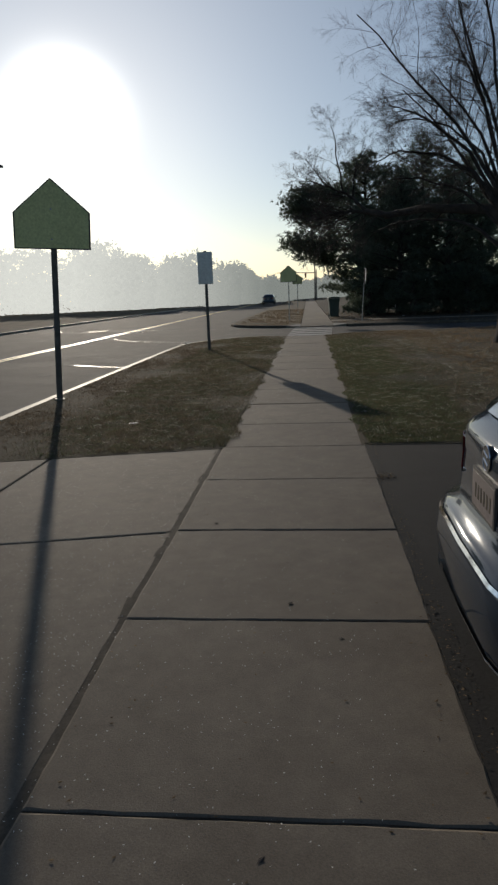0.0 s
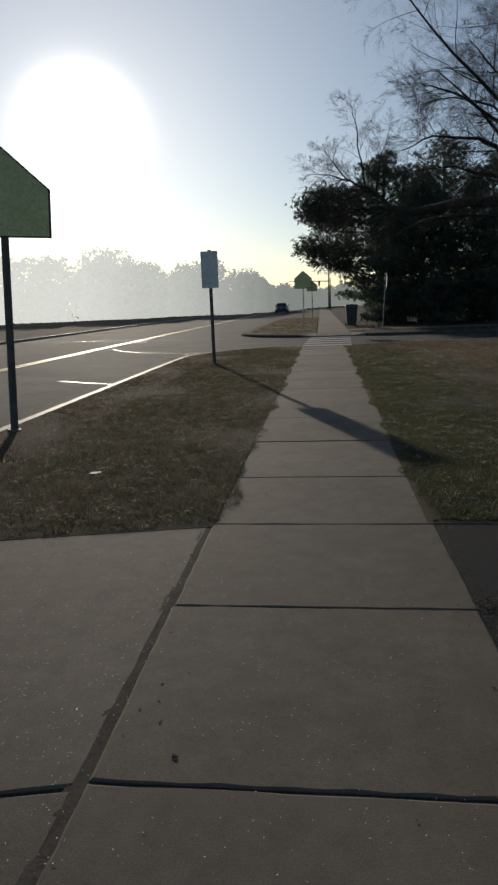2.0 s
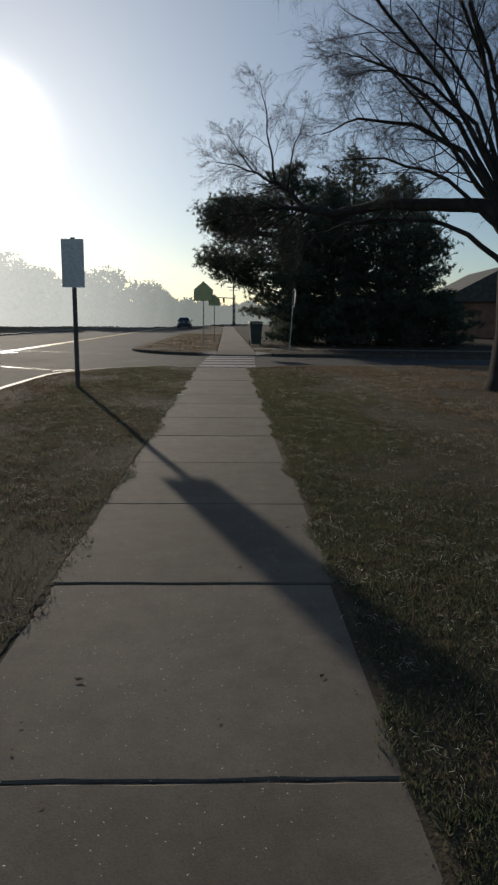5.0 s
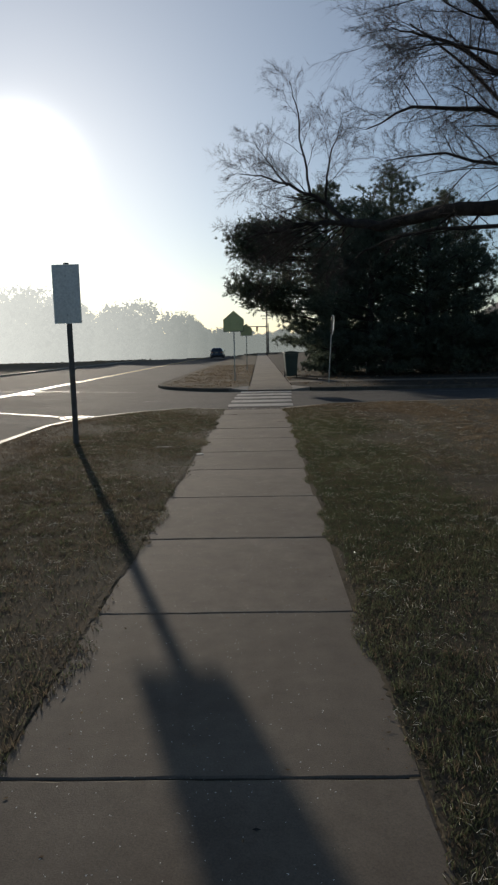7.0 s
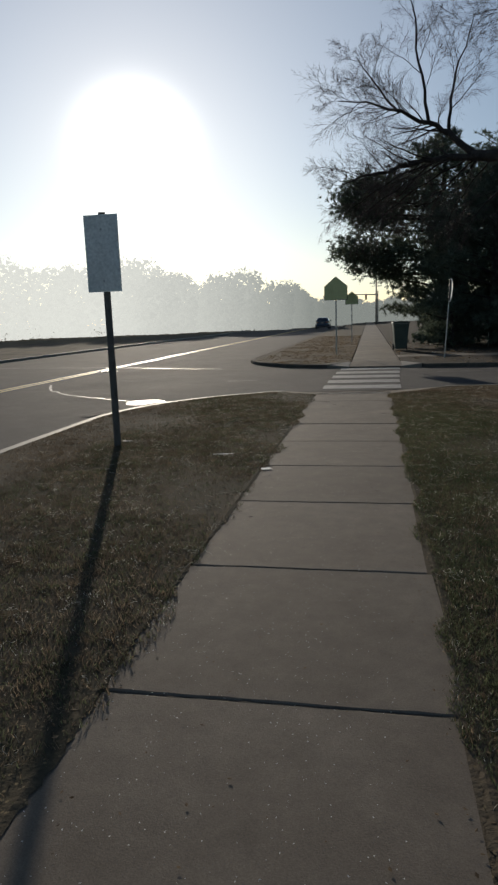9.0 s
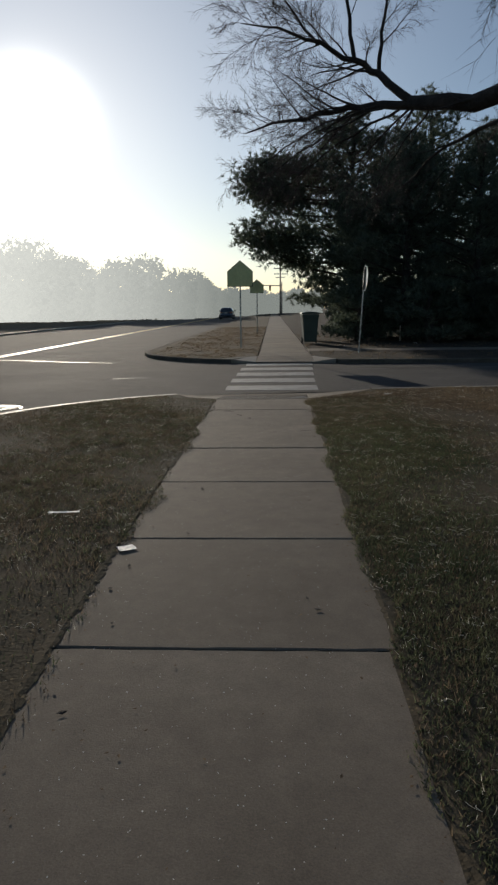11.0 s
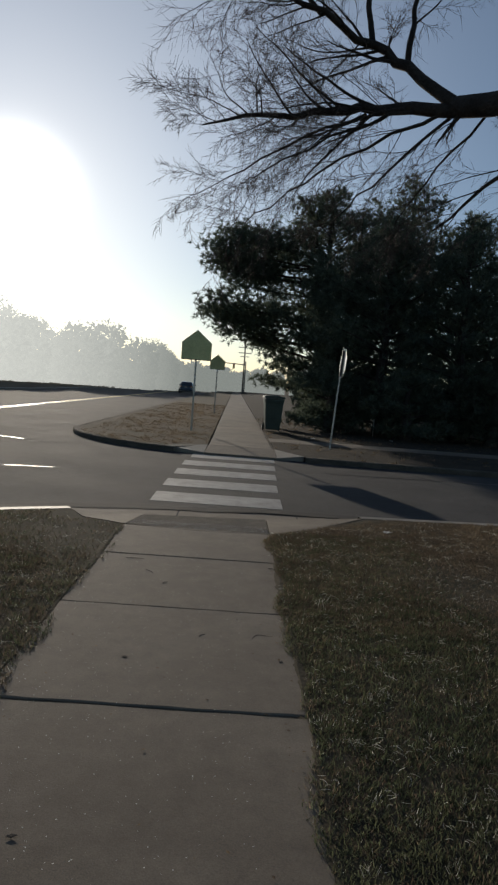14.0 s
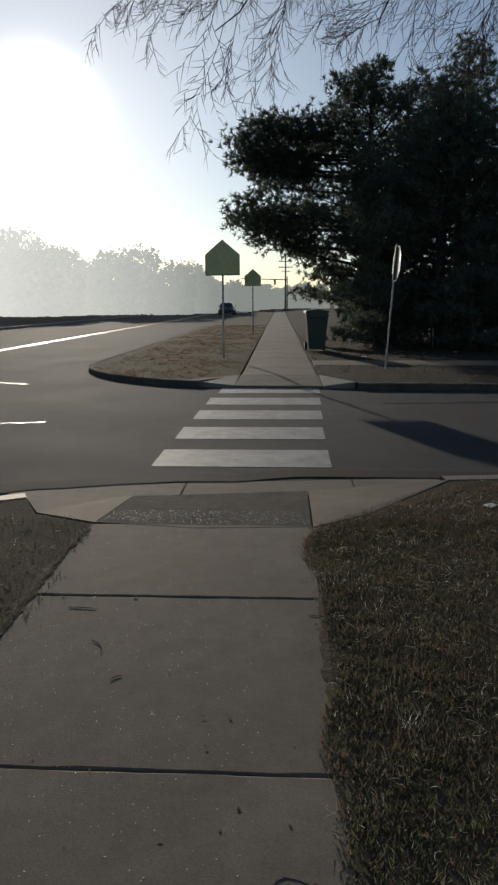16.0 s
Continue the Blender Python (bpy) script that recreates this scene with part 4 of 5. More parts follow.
def crack_seal(points, w, label="shiny black sealed crack across the asphalt"):
    fine = []
    rng = random.Random(len(points) + int(points[0][1] * 10))
    for (x0, y0), (x1, y1) in zip(points, points[1:]):
        for k in range(8):
            fine.append((x0 + (x1 - x0) * k / 8 + rng.uniform(-0.03, 0.03), y0 + (y1 - y0) * k / 8 + rng.uniform(-0.03, 0.03)))
    fine.append(points[-1])
    v, f = [], []
    for i, p in enumerate(fine):
        a, b = Vector(fine[max(i - 1, 0)]), Vector(fine[min(i + 1, len(fine) - 1)])
        n = (b - a).normalized()
        u = w * rng.uniform(0.7, 1.2)
        v += [(p[0] - n.y * u, p[1] + n.x * u, ROAD_Z + 0.004), (p[0] + n.y * u, p[1] - n.x * u, ROAD_Z + 0.004)]
        if i:
            f.append((2 * i - 2, 2 * i - 1, 2 * i + 1, 2 * i))
    return tagged(raw("crack_seal", v, f, TAR), label, "road repair", kind="structure")


crack_seal([(-4.65, 13.75), (-5.4, 14.1), (-6.4, 14.7)], 0.035)
crack_seal([(-4.95, 22.35), (-5.8, 22.9), (-6.9, 23.6), (-8.0, 24.8), (-8.8, 26.3)], 0.03)
crack_seal([(-16.5, 18.0), (-13.2, 19.0), (-11.2, 19.4)], 0.04)
crack_seal([(-4.8, 31.0), (-9.8, 33.0), (-16.8, 34.2)], 0.04)
crack_seal([(2.0, 28.6), (6.5, 28.9), (12.0, 29.6)], 0.03)
crack_seal([(-3.7, 26.6), (-2.9, 26.8)], 0.03)

# ---- litter ----
def crumpled(x, y, z, w, h, rz, name="paper_scrap", mat=PAPER, label="small crumpled white paper scrap on the concrete"):
    rng = random.Random(int(x * 100 + y * 1000))
    v, f, n = [], [], 5
    for i in range(n):
        for j in range(n):
            v.append((w * (i / (n - 1) - 0.5) + rng.uniform(-0.006, 0.006), h * (j / (n - 1) - 0.5) + rng.uniform(-0.006, 0.006), 0.003 + rng.uniform(0, 0.004)))
    for i in range(n - 1):
        for j in range(n - 1):
            q = i * n + j
            f.append((q, q + n, q + n + 1, q + 1))
    ob = raw(name, v, f, mat)
    ob.matrix_world = pose(x, y, z, 0, 0, rz)
    mod = ob.modifiers.new("thickness", "SOLIDIFY")
    mod.thickness = 0.0015
    return tagged(ob, label, "litter")


crumpled(-0.885, 15.55, 0.003, 0.1, 0.085, 28)
crumpled(-3.0, 17.1, 0.0, 0.14, 0.05, 5, label="white paper scrap in the grass beside the sign post")
crumpled(-1.5, 16.25, 0.008, 0.22, 0.035, 8, label="narrow white paper strip lying in the verge")
crumpled(-2.3, 5.6, 0.005, 0.1, 0.06, 30, label="pale paper scrap in the verge")

def stick(x, y, rz, L, bend, label="short dark twig lying on the sidewalk"):
    t = Tubes()
    pts = [Vector((L * (k / 5 - 0.5), bend * math.sin(math.pi * k / 5), 0.0025)) for k in range(6)]
    t.add(pts, [0.0016, 0.0022, 0.0022, 0.002, 0.0015, 0.001], 6)
    ob = raw("twig", t.v, t.f, TWIG)
    ob.matrix_world = pose(x, y, 0.0, 0, 0, rz)
    return tagged(ob, label, "twig")


for x, y, rz, L, bend in ((-0.63, 21.0, -5, 0.15, 0.004), (-0.46, 20.63, -58, 0.13, 0.02), (-0.31, 20.39, 40, 0.05, 0.01), (0.53, 21.64, -30, 0.12, 0.012), (0.53, 20.95, -20, 0.09, 0.01), (0.38, 19.42, 28, 0.13, 0.055), (0.02, 19.4, 50, 0.055, 0.008)):
    stick(x, y, rz, L, bend)

def stake(x, y, h, label):
    p = tagged(holder("marker_stake", x, y), label, "stake")
    part("shaft", box(-0.012, 0.012, -0.012, 0.012, -0.05, h, 0.004), STEEL, p)
    # added white plate: a sunlit streak put into its colour
    part("cap", box(-0.02, 0.02, -0.016, 0.016, h - 0.3, h, 0.005), SIGN_WHITE, p, "white plate added for a sunlit bright streak")
    return p


stake(5.28, 40.0, 0.63, "thin steel stake before the pines, its white plate standing in for a sunlit streak")
crumpled(2.6, 36.3, 0.004, 0.16, 0.12, 20, label="white paper scrap lying under the pines")
crumpled(5.5, 37.95, 0.004, 0.18, 0.12, 70, label="torn white paper scrap on the dark brown ground")
crumpled(1.9, 22.75, 0.006, 0.1, 0.07, 40, label="pale scrap in the lawn beside the kerb")

# ---- grass, leaves, grit ----
GR = np.random.default_rng(5)


def blades(name, label, n, area, mat, tall, width, keep=None, lean=0.9, z=0.001):
    # tufts of a few dozen blades leaning outwards, with loose blades between
    m = n // 26
    cx, cy = GR.uniform(area[0], area[1], m), GR.uniform(area[2], area[3], m)
    ch, spread = GR.uniform(0.55, 1.45, m), GR.uniform(0.02, 0.06, m)
    at = GR.integers(0, m, n)
    ox, oy = GR.normal(0, 1, n), GR.normal(0, 1, n)
    loose = GR.random(n) < 0.3
    x = np.where(loose, GR.uniform(area[0], area[1], n), cx[at] + ox * spread[at])
    y = np.where(loose, GR.uniform(area[2], area[3], n), cy[at] + oy * spread[at])
    tuft = np.where(loose, 0.8, ch[at])
    away = np.arctan2(oy, ox) + GR.normal(0, 0.8, n)
    # thinner and thicker patches
    patch = np.sin(x * 2.1 + 1.3 * np.sin(y * 0.9)) + np.sin(y * 1.7 + x * 0.6) + GR.normal(0, 0.9, n)
    ok = patch > -0.9
    if keep is not None:
        ok &= keep(x, y)
    x, y, tuft, away = x[ok], y[ok], tuft[ok], away[ok]
    n = len(x)
    h = GR.uniform(0.4, 1.0, n) * tall * tuft
    a = away
    l = GR.uniform(0.2, 1.0, n) * lean
    tip = np.stack([x + np.cos(a) * h * l, y + np.sin(a) * h * l, z + h * np.sqrt(np.maximum(0.08, 1 - l * l * 0.8))], 1)
    b = GR.uniform(0, 6.283, n)
    w = width * GR.uniform(0.6, 1.3, n)
    base1 = np.stack([x - np.cos(b) * w, y - np.sin(b) * w, np.full(n, z)], 1)
    base2 = np.stack([x + np.cos(b) * w, y + np.sin(b) * w, np.full(n, z)], 1)
    ob = tris(name, np.stack([base1, base2, tip], 1), mat)
    return tagged(ob, label, "grass", kind="stuff")


def right_lawn(x, y):
    wob = 0.045 * np.sin(y * 3.1) + 0.035 * np.sin(y * 7.7 + np.sin(y)) + GR.normal(0, 0.013, len(y))
    return (x > 0.545 + wob * 0.9) & (y > 4.25) & (y < np.minimum(22.17 + (x - 0.55) * 0.9 + GR.normal(0, 0.05, len(y)), near_edge(x) - 0.02))


def left_verge(x, y):
    wob = 0.05 * np.sin(y * 2.7 + 1) + 0.035 * np.sin(y * 6.9) + GR.normal(0, 0.015, len(y))
    r = np.hypot(x - (KERB_X + 4.4), y - (near_edge(-1.0) - 4.4))
    corner = (y < near_edge(-1.0) - 4.4) | (r < 4.35)
    return (x < -0.905 + wob * 0.9) & (y > 4.14 + (x + 1) * 0.2) & corner & (x > KERB_X + 0.03) & ((y < 22.4) | (x < -1.75)) & (y < 22.27 + np.maximum(0, -1.0 - x) * 0.55 + GR.normal(0, 0.04, len(y)))


blades("grass", "short green winter grass beside the sidewalk", 400000, (0.45, 4.6, 4.2, 22.5), GRASS, 0.034, 0.0027, lambda x, y: right_lawn(x, y) & (x < 1.6 + GR.exponential(0.7, len(x))) & (y < 19.9 + GR.exponential(0.9, len(x))))
blades("grass", "dense short turf along the sidewalk edge", 150000, (0.5, 2.0, 4.2, 22.4), GRASS, 0.026, 0.0032, right_lawn, 0.8)
blades("grass", "matted brown winter turf along the sidewalk edge", 100000, (0.5, 2.6, 4.2, 22.4), BROWN, 0.03, 0.0032, right_lawn, 1.0)
blades("grass", "dry straw-coloured grass beside the sidewalk", 55000, (0.45, 3.8, 4.2, 23.6), STRAW, 0.036, 0.0026, right_lawn, 1.0)
blades("grass", "dead brown grass in the lawn towards the street", 100000, (0.45, 4.2, 19.6, 23.6), BROWN, 0.034, 0.0028, right_lawn, 1.0)
blades("grass", "coarse winter grass across the lawn", 70000, (3.0, 9.5, 4.2, 24.2), STRAW, 0.06, 0.006, right_lawn)
blades("grass", "short green winter grass in the verge", 130000, (-3.3, -0.75, 3.6, 23.0), GRASS, 0.034, 0.0027, left_verge)
blades("grass", "dead brown grass matted over the verge", 240000, (KERB_X, -0.75, 3.6, 23.0), BROWN, 0.038, 0.0028, left_verge, 1.0)
blades("grass", "stiff pale dead stalks glinting in the lawn", 34000, (0.5, 4.5, 4.2, 23.6), STALK, 0.03, 0.0012, right_lawn, 1.0, 0.012)
blades("grass", "stiff pale dead stalks glinting in the verge", 22000, (KERB_X, -0.8, 3.6, 23.0), STALK, 0.03, 0.0012, left_verge, 1.0, 0.012)


def curled_stalks(label, n, area, keep):
    """Thin pale dead stalks in loose curls, gathered in small wisps on top of the turf."""
    rng = random.Random(n)
    t = Tubes()
    wisps = n // 5
    for _ in range(wisps):
        cx, cy = rng.uniform(area[0], area[1]), rng.uniform(area[2], area[3])
        if not keep(np.array([cx]), np.array([cy]))[0]:
            continue
        for _ in range(rng.randint(2, 9)):
            a, turn, step = rng.uniform(0, 6.283), rng.uniform(-0.9, 0.9), rng.uniform(0.005, 0.014)
            p = Vector((cx + rng.gauss(0, 0.035), cy + rng.gauss(0, 0.035), rng.uniform(0.012, 0.026)))
            lift = rng.uniform(-0.002, 0.006)
            pts = []
            for _ in range(5):
                pts.append(p.copy())
                p += Vector((math.cos(a) * step, math.sin(a) * step, lift))
                a += turn
                lift -= 0.002
            t.add(pts, [0.0006, 0.0009, 0.0009, 0.0008, 0.0004], 3)
    return tagged(t.link("grass", STALK, None), label, "grass", kind="stuff")


def crumbly_edge(x, y0, y1, side, label):
    """A thin ragged skirt of soil and thatch lying over a slab's edge."""
    rng = random.Random(int(x * 100))
    v, f = [], []
    n = int((y1 - y0) / 0.03)
    for i in range(n):
        y = y0 + 0.03 * i
        over = 0.012 + 0.022 * math.sin(y * 3.1 + x) * math.sin(y * 1.3) + rng.uniform(-0.012, 0.012)
        v += [(x + side * 0.1, y, -0.012), (x + side * 0.005, y, 0.005 + rng.uniform(0, 0.003)), (x - side * max(over, -0.004), y, 0.0015)]
        if i:
            a = 3 * i
            f += [(a - 3, a - 2, a + 1, a), (a - 2, a - 1, a + 2, a + 1)]
    return tagged(raw("ground", v, f, LAWN), label, "soil edge", kind="structure")


curled_stalks("pale curled dead stalks in wisps on the lawn", 4200, (0.56, 2.8, 4.3, 22.8), right_lawn)
curled_stalks("pale curled dead stalks in wisps on the verge", 2600, (-3.0, -0.95, 4.2, 22.4), left_verge)
crumbly_edge(0.56, 4.25, 22.2, 1, "ragged soil and thatch spilling over the sidewalk edge")
crumbly_edge(-0.95, 4.25, 22.2, -1, "ragged soil and thatch spilling over the sidewalk edge")


blades("grass", "coarse winter grass in the far verge", 90000, (KERB_X + 0.3, 2.5, 31.0, 62.0), STRAW, 0.05, 0.006, lambda x, y: (np.hypot(np.maximum(0, -0.05 - x), np.maximum(0, 34.6 - y)) < 4.2) & (x < -0.52 - 0.004 * (y - 33.7)) & ((y > 31.8) | (x < -1.1)), 0.9)
blades("grass", "sparse dry grass under the pines", 16000, (1.1, 16.0, 30.2, 48.0), BROWN, 0.08, 0.009, lambda x, y: (x > 1.13 - 0.004 * (y - 33.7)) & (y > 30.25 - 0.04 * x) & ((x > 1.9) | (y > 31.9)) & ((y < 33.8 - 0.02 * (x - 1.3)) | (y > 35.2 - 0.02 * (x - 1.3))), 0.9)


def flat_leaves(name, label, n, area, mat, size, keep=None, z=0.004, curl=0.5, category="leaves"):
    x = GR.uniform(area[0], area[1], n)
    y = GR.uniform(area[2], area[3], n)
    if keep is not None:
        ok = keep(x, y)
        x, y = x[ok], y[ok]
    n = len(x)
    s = size * GR.uniform(0.4, 1.2, n)
    a = GR.uniform(0, 6.283, n)
    zz = np.full(n, z)
    c, d = np.cos(a), np.sin(a)
    p0 = np.stack([x - c * s, y - d * s, zz + s * curl * GR.uniform(0, 1, n)], 1)
    p1 = np.stack([x + d * s * 0.55, y - c * s * 0.55, zz + s * curl * GR.uniform(0, 0.6, n)], 1)
    p2 = np.stack([x + c * s, y + d * s, zz + s * curl * GR.uniform(0, 1, n)], 1)
    p3 = np.stack([x - d * s * 0.55, y + c * s * 0.55, zz + s * curl * GR.uniform(0, 0.6, n)], 1)
    t = np.concatenate([np.stack([p0, p1, p2], 1), np.stack([p0, p2, p3], 1)], 0)
    return tagged(tris(name, t, mat), label, category, kind="stuff")


flat_leaves("leaf_litter", "brown fallen leaf fragments on the lawn", 3500, (0.55, 5.0, 4.2, 23.4), LEAF, 0.015, right_lawn, 0.018, 0.8)
flat_leaves("leaf_litter", "brown fallen leaf fragments in the verge", 4000, (KERB_X, -0.85, 3.8, 22.8), LEAF, 0.015, left_verge, 0.018, 0.8)
flat_leaves("leaf_litter", "small brown leaf crumbs along the sidewalk edges", 220, (-0.95, -0.7, -4, 22.2), LEAF, 0.009, None, 0.004, 0.5)
flat_leaves("leaf_litter", "dark leaf crumbs scattered on the sidewalk", 420, (-0.95, 0.56, -4, 22.2), LEAF, 0.0095, None, 0.003, 0.3)
flat_leaves("leaf_litter", "dark wet leaf scraps stuck to the sidewalk", 34, (-0.9, 0.5, -4, 22.0), BARK, 0.021, None, 0.003, 0.2)
flat_leaves("leaf_litter", "brown leaf crumbs along the lawn edge of the sidewalk", 420, (0.44, 0.62, -2, 22.2), LEAF, 0.01, None, 0.004, 0.5)
flat_leaves("grit", "pale sparkling grit on the sidewalk", 6500, (-0.95, 0.3, -4, 22.2), GRIT, 0.0035, None, 0.003, 0.6, "grit")
flat_leaves("grit", "pale sparkling grit on the driveway apron", 6500, (-3.2, -0.95, -3, 3.7), GRIT, 0.0038, None, 0.0, 0.6, "grit")
flat_leaves("grit", "crumbled soil and leaf bits along the driveway edge", 420, (0.55, 0.66, -0.6, 4.25), LEAF, 0.008, None, 0.002, 0.6, "debris")
flat_leaves("grit", "small heap of soil and leaf bits on the driveway edge", 160, (0.56, 0.72, 2.88, 3.06), LEAF, 0.009, None, 0.004, 0.8, "debris")
flat_leaves("grit", "pale pebbles on the kerb ramp", 900, (-0.9, 0.55, 22.3, 22.6), GRIT, 0.006, None, -0.008, 0.8, "grit")


# ---- distance: trees with painted haze, house, poles and signals far down the road ----
# haze and sun glare painted as emission, brighter leftwards towards the sun
PAINTED_HAZE = bpy.data.materials.new("painted_haze_glow")
PAINTED_HAZE.use_nodes = True
hb = PAINTED_HAZE.node_tree.nodes["Principled BSDF"]
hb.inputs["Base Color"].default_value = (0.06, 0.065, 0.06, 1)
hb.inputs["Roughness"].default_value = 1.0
hnt = PAINTED_HAZE.node_tree
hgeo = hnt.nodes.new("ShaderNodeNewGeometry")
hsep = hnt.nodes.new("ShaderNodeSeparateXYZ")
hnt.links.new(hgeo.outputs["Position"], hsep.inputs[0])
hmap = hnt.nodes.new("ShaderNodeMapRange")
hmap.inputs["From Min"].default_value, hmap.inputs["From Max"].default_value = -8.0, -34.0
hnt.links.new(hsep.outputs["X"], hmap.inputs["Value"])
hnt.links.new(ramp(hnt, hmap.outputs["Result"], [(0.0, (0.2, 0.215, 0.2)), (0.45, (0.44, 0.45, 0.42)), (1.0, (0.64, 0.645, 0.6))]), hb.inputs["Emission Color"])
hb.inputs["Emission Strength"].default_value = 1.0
DR = np.random.default_rng(11)
LINE = [(40, 150, 9), (22, 165, 8), (8, 172, 6), (-1, 176, 5), (-5.5, 150, 5), (-9, 132, 5.5), (-13, 118, 6.5), (-19, 108, 8.5), (-26, 98, 9.5), (-34, 92, 11), (-44, 84, 11), (-56, 76, 12), (-70, 66, 12), (-86, 52, 12)]
pieces = []
for (x0, y0, h0), (x1, y1, h1) in zip(LINE, LINE[1:]):
    for k in range(6):
        f = (k + DR.uniform(0, 1)) / 6
        cx, cy, top = x0 + (x1 - x0) * f + DR.normal() * 1.5, y0 + (y1 - y0) * f + DR.normal() * 3, (h0 + (h1 - h0) * f) * DR.uniform(0.72, 1.08)
        n = 2300
        d = DR.normal(size=(n, 3))
        d /= np.linalg.norm(d, axis=1, keepdims=True)
        rr = DR.uniform(0.2, 1.0, (n, 1)) ** 0.4
        c = np.array([cx, cy, top * 0.52]) + d * rr * np.array([top * 0.42, top * 0.35, top * 0.5])
        size = np.where(rr < 0.86, DR.uniform(0.35, 0.7, (n, 1)), DR.uniform(0.08, 0.26, (n, 1)))
        a, b = np.clip(DR.normal(size=(n, 3)), -1.1, 1.1), np.clip(DR.normal(size=(n, 3)), -1.1, 1.1)
        low_part = DR.random(n) < 0.45
        c[low_part, 2] = DR.uniform(-0.2, top * 0.45, low_part.sum())
        pieces.append(np.stack([c - a * size * 0.5, c + a * size * 0.5, c + b * size], 1))
backdrop = tagged(tris("backdrop", np.concatenate(pieces), PAINTED_HAZE), "line of trees far along the road, pale with painted haze glow", "distant trees", kind="structure")


def utility_pole(x, y, h, arms, label):
    p = tagged(holder("utility_pole", x, y), label, "utility pole")
    part("pole", rod((0, 0, -0.2), (0, 0, h), 0.16, 0.11, 12), WOOD_POLE, p)
    for z in arms:
        arm = part("crossarm", box(-1.2, 1.2, -0.06, 0.06, z, z + 0.12, 0.01), WOOD_POLE, p)
        for u in (-1.05, -0.5, 0.5, 1.05):
            part("insulator", rod((u, 0, z + 0.12), (u, 0, z + 0.28), 0.05, 0.03, 8), STEEL, arm)
    return p


def street_lamp(x, y, h, reach):
    p = tagged(holder("street_lamp", x, y), "tall grey steel street lamp with an arm over the main road", "street lamp")
    part("base", rod((0, 0, -0.15), (0, 0, 0.12), 0.2, 0.17, 14), CONCRETE_KERB, p)
    part("pole", rod((0, 0, -0.1), (0, 0, h), 0.11, 0.07, 12), STEEL, p)
    t = Tubes()
    t.add([Vector((reach * k / 5, 0, h - 0.25 + 0.55 * math.sin(k / 5 * 1.5))) for k in range(6)], [0.045, 0.043, 0.04, 0.038, 0.035, 0.03], 8)
    arm = raw("arm", t.v, t.f, STEEL, p, smooth=True)
    part("lamp_head", box(reach - 0.1, reach + 0.55, -0.13, 0.13, h + 0.24, h + 0.36, 0.04), DARK_STEEL, arm)
    return p


street_lamp(-18.4, 33.3, 8.4, 1.7)


def small_bare_tree(x, y, h):
    tree = tagged(holder("bare_tree", 0, 0), "bare tree standing across the main road", "tree")
    trunk, tubes = Tubes(), ([], Tubes(), Tubes())
    T = Vector((x, y, 0))
    trunk.add([T + Vector((0, 0, -0.1)), T + Vector((0.05, 0, h * 0.15)), T + Vector((0, 0, h * 0.32))], [0.26, 0.2, 0.16], 10)
    spec = [(7, 0.14, 0.05, 9, 40, 0.45), (6, 0.16, 0.03, 7, 38, 0.5), (4, 0.18, 0.02, 0, 36, 0.5)]
    for k in range(6):
        a = 6.283 * k / 6 + RNG.uniform(-0.3, 0.3)
        grow(tubes, T + Vector((0, 0, h * 0.3)), Vector((math.cos(a) * 0.55, math.sin(a) * 0.55, 1.0)).normalized(), h * 0.62, 0.08, 0, spec)
    finish_tree(tree, trunk, tubes)


small_bare_tree(-29.6, 50.5, 12.0)
utility_pole(0.95, 138.0, 9.5, (8.4, 7.4), "wooden utility pole far down the road")
utility_pole(1.3, 190.0, 10.0, (9.0,), "wooden utility pole far down the road")


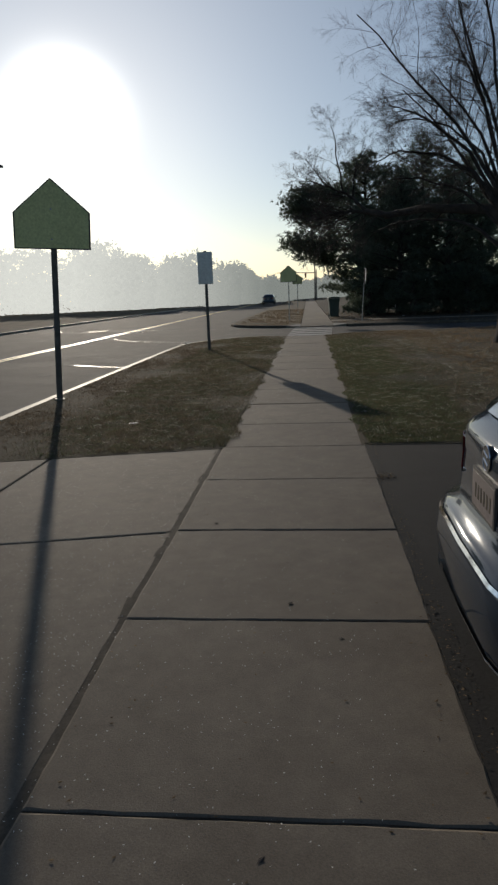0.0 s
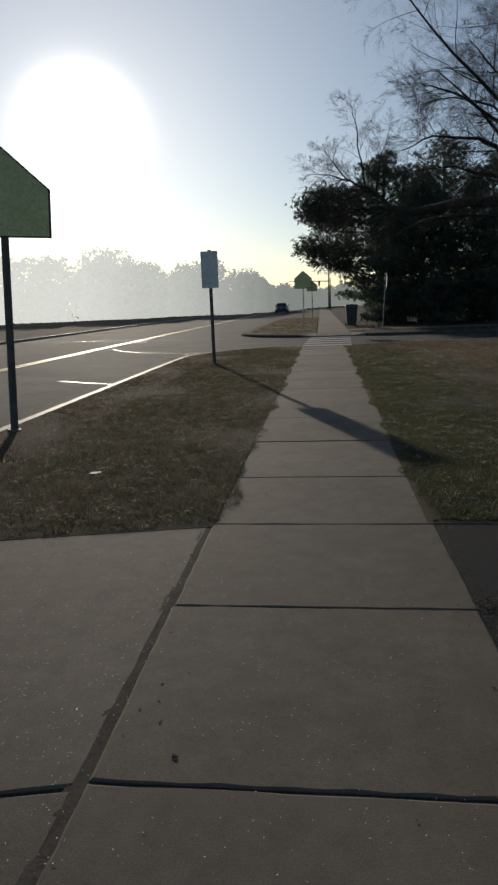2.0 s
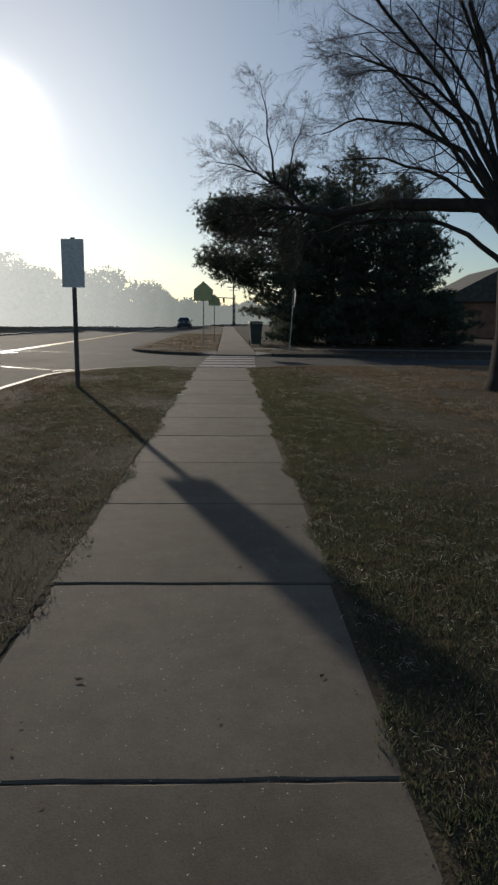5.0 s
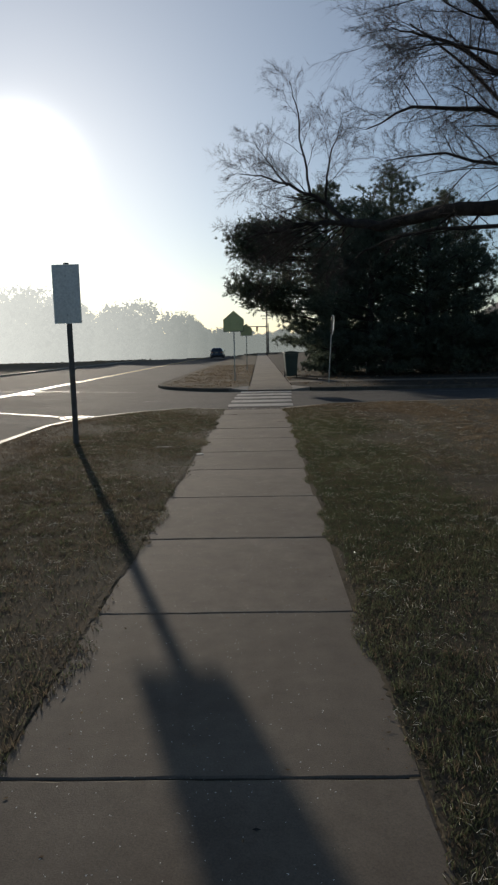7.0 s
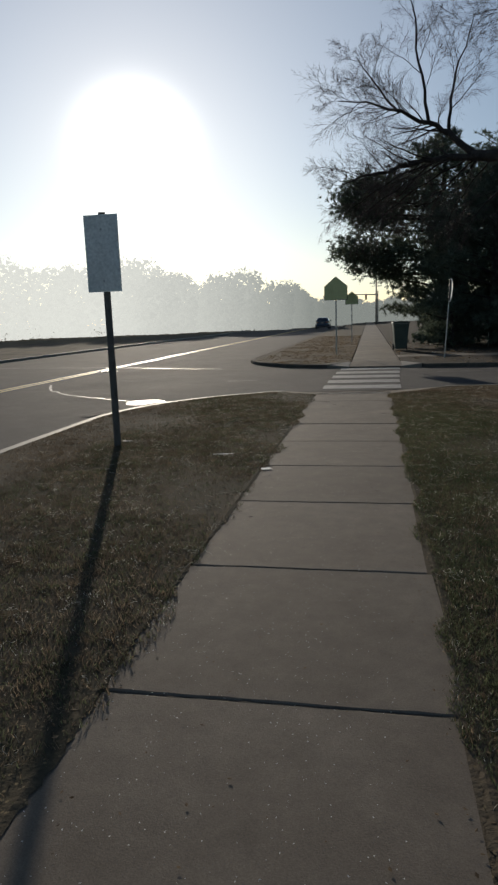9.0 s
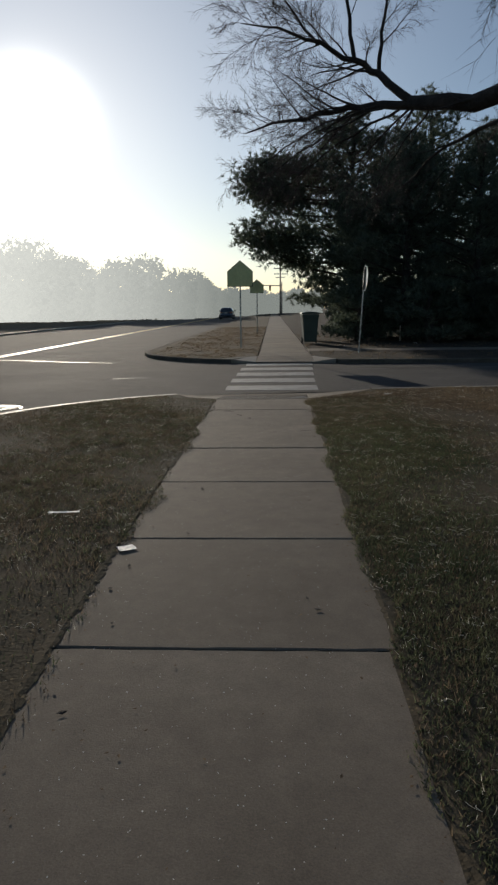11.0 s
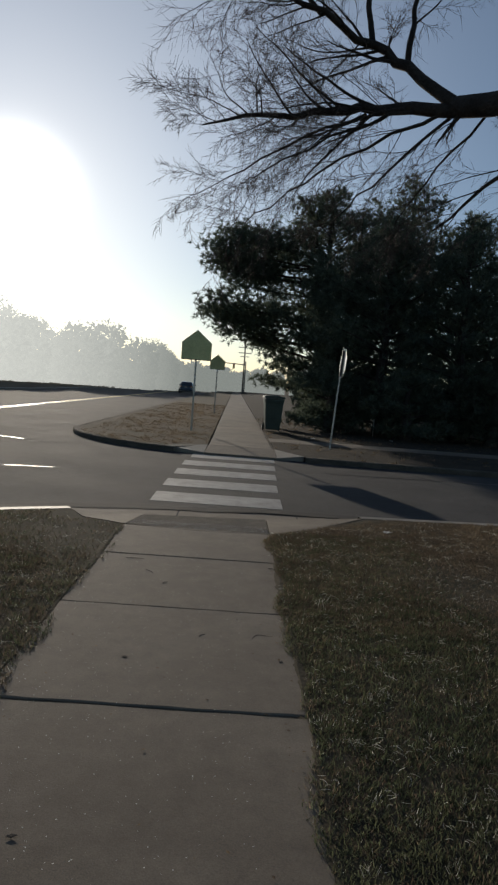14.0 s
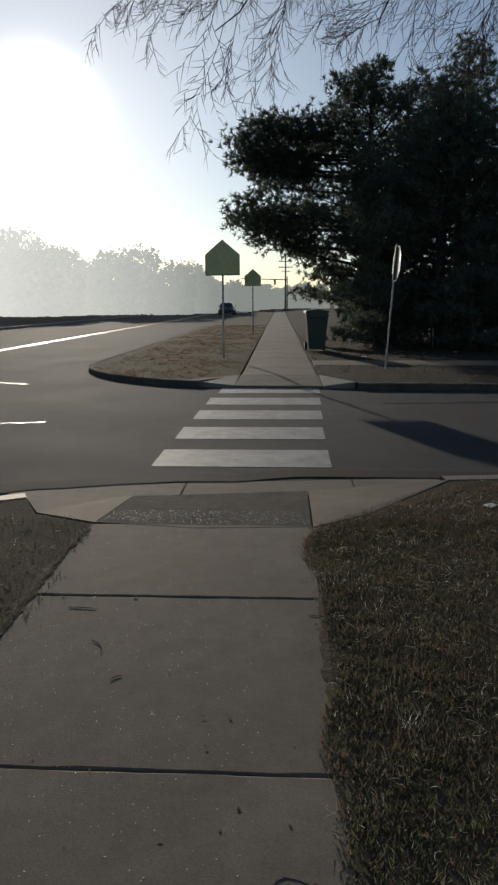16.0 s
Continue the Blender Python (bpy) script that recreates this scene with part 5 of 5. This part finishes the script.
def signal_mast(x, y):
    p = tagged(holder("traffic_signal", x, y), "steel traffic signal mast with an arm over the road, far off", "traffic signal")
    part("pole", rod((0, 0, -0.2), (0, 0, 6.4), 0.13, 0.1, 12), DARK_STEEL, p)
    part("mast_arm", rod((0, 0, 5.7), (-9.0, 0, 6.0), 0.1, 0.06, 10), DARK_STEEL, p)
    for u in (-2.4, -6.4):
        head = part("signal_head", box(u - 0.2, u + 0.2, -0.16, 0.16, 4.75, 5.75, 0.03), SIGN_BLACK, p)
        for k in range(3):
            part("lens", rod((u, -0.2, 4.92 + 0.33 * k), (u, -0.15, 4.92 + 0.33 * k), 0.12, sides=14), (SIGN_LIME, PAINT_YELLOW, SIGN_RED)[k], head)
    return p


signal_mast(1.35, 150.0)


def house(x, y, rz, w, d, h, wall_mat, label):
    b = tagged(holder("house", x, y, -0.1, rz), label, "house")
    part("wall", box(-w / 2, w / 2, -d / 2, d / 2, 0, h), wall_mat, b)
    rise = w * 0.3
    part("roof", prism([(-w / 2 - 0.4, h - 0.1), (w / 2 + 0.4, h - 0.1), (w / 2 + 0.4, h + 0.1), (0, h + rise), (-w / 2 - 0.4, h + 0.1)], "y", -d / 2 - 0.4, d / 2 + 0.4), ROOF, b)
    part("chimney", box(w * 0.2, w * 0.2 + 0.7, -0.4, 0.4, h, h + rise + 0.9, 0.02), BRICK, b)
    for s in (-1, 1):
        for k in range(3):
            u = -w / 2 + w * (k + 0.5) / 3
            for z in ([0.9] if h < 4 else [0.9, 3.6]):
                win = part("window", box(u - 0.55, u + 0.55, s * d / 2 - 0.06, s * d / 2 + 0.06, z, z + 1.3, 0.01), SIDING, b)
                part("pane", box(u - 0.47, u + 0.47, s * d / 2 - 0.075, s * d / 2 + 0.075, z + 0.08, z + 1.22), WINDOW, win)
    part("door", box(-w / 2 - 0.05, -w / 2 + 0.05, -0.5, 0.5, 0, 2.1, 0.01), WOOD_POLE, b)
    return b


house(-38.0, 47.0, 20, 9.0, 12.0, 5.4, SIDING, "pale two-storey house across the main road")
house(24.0, 66.0, -5, 10.0, 12.0, 3.2, BRICK, "low brick house beyond the pines")
car(-6.2, 96.0, 90, "dark parked car far down the road", CAR_PAINT)
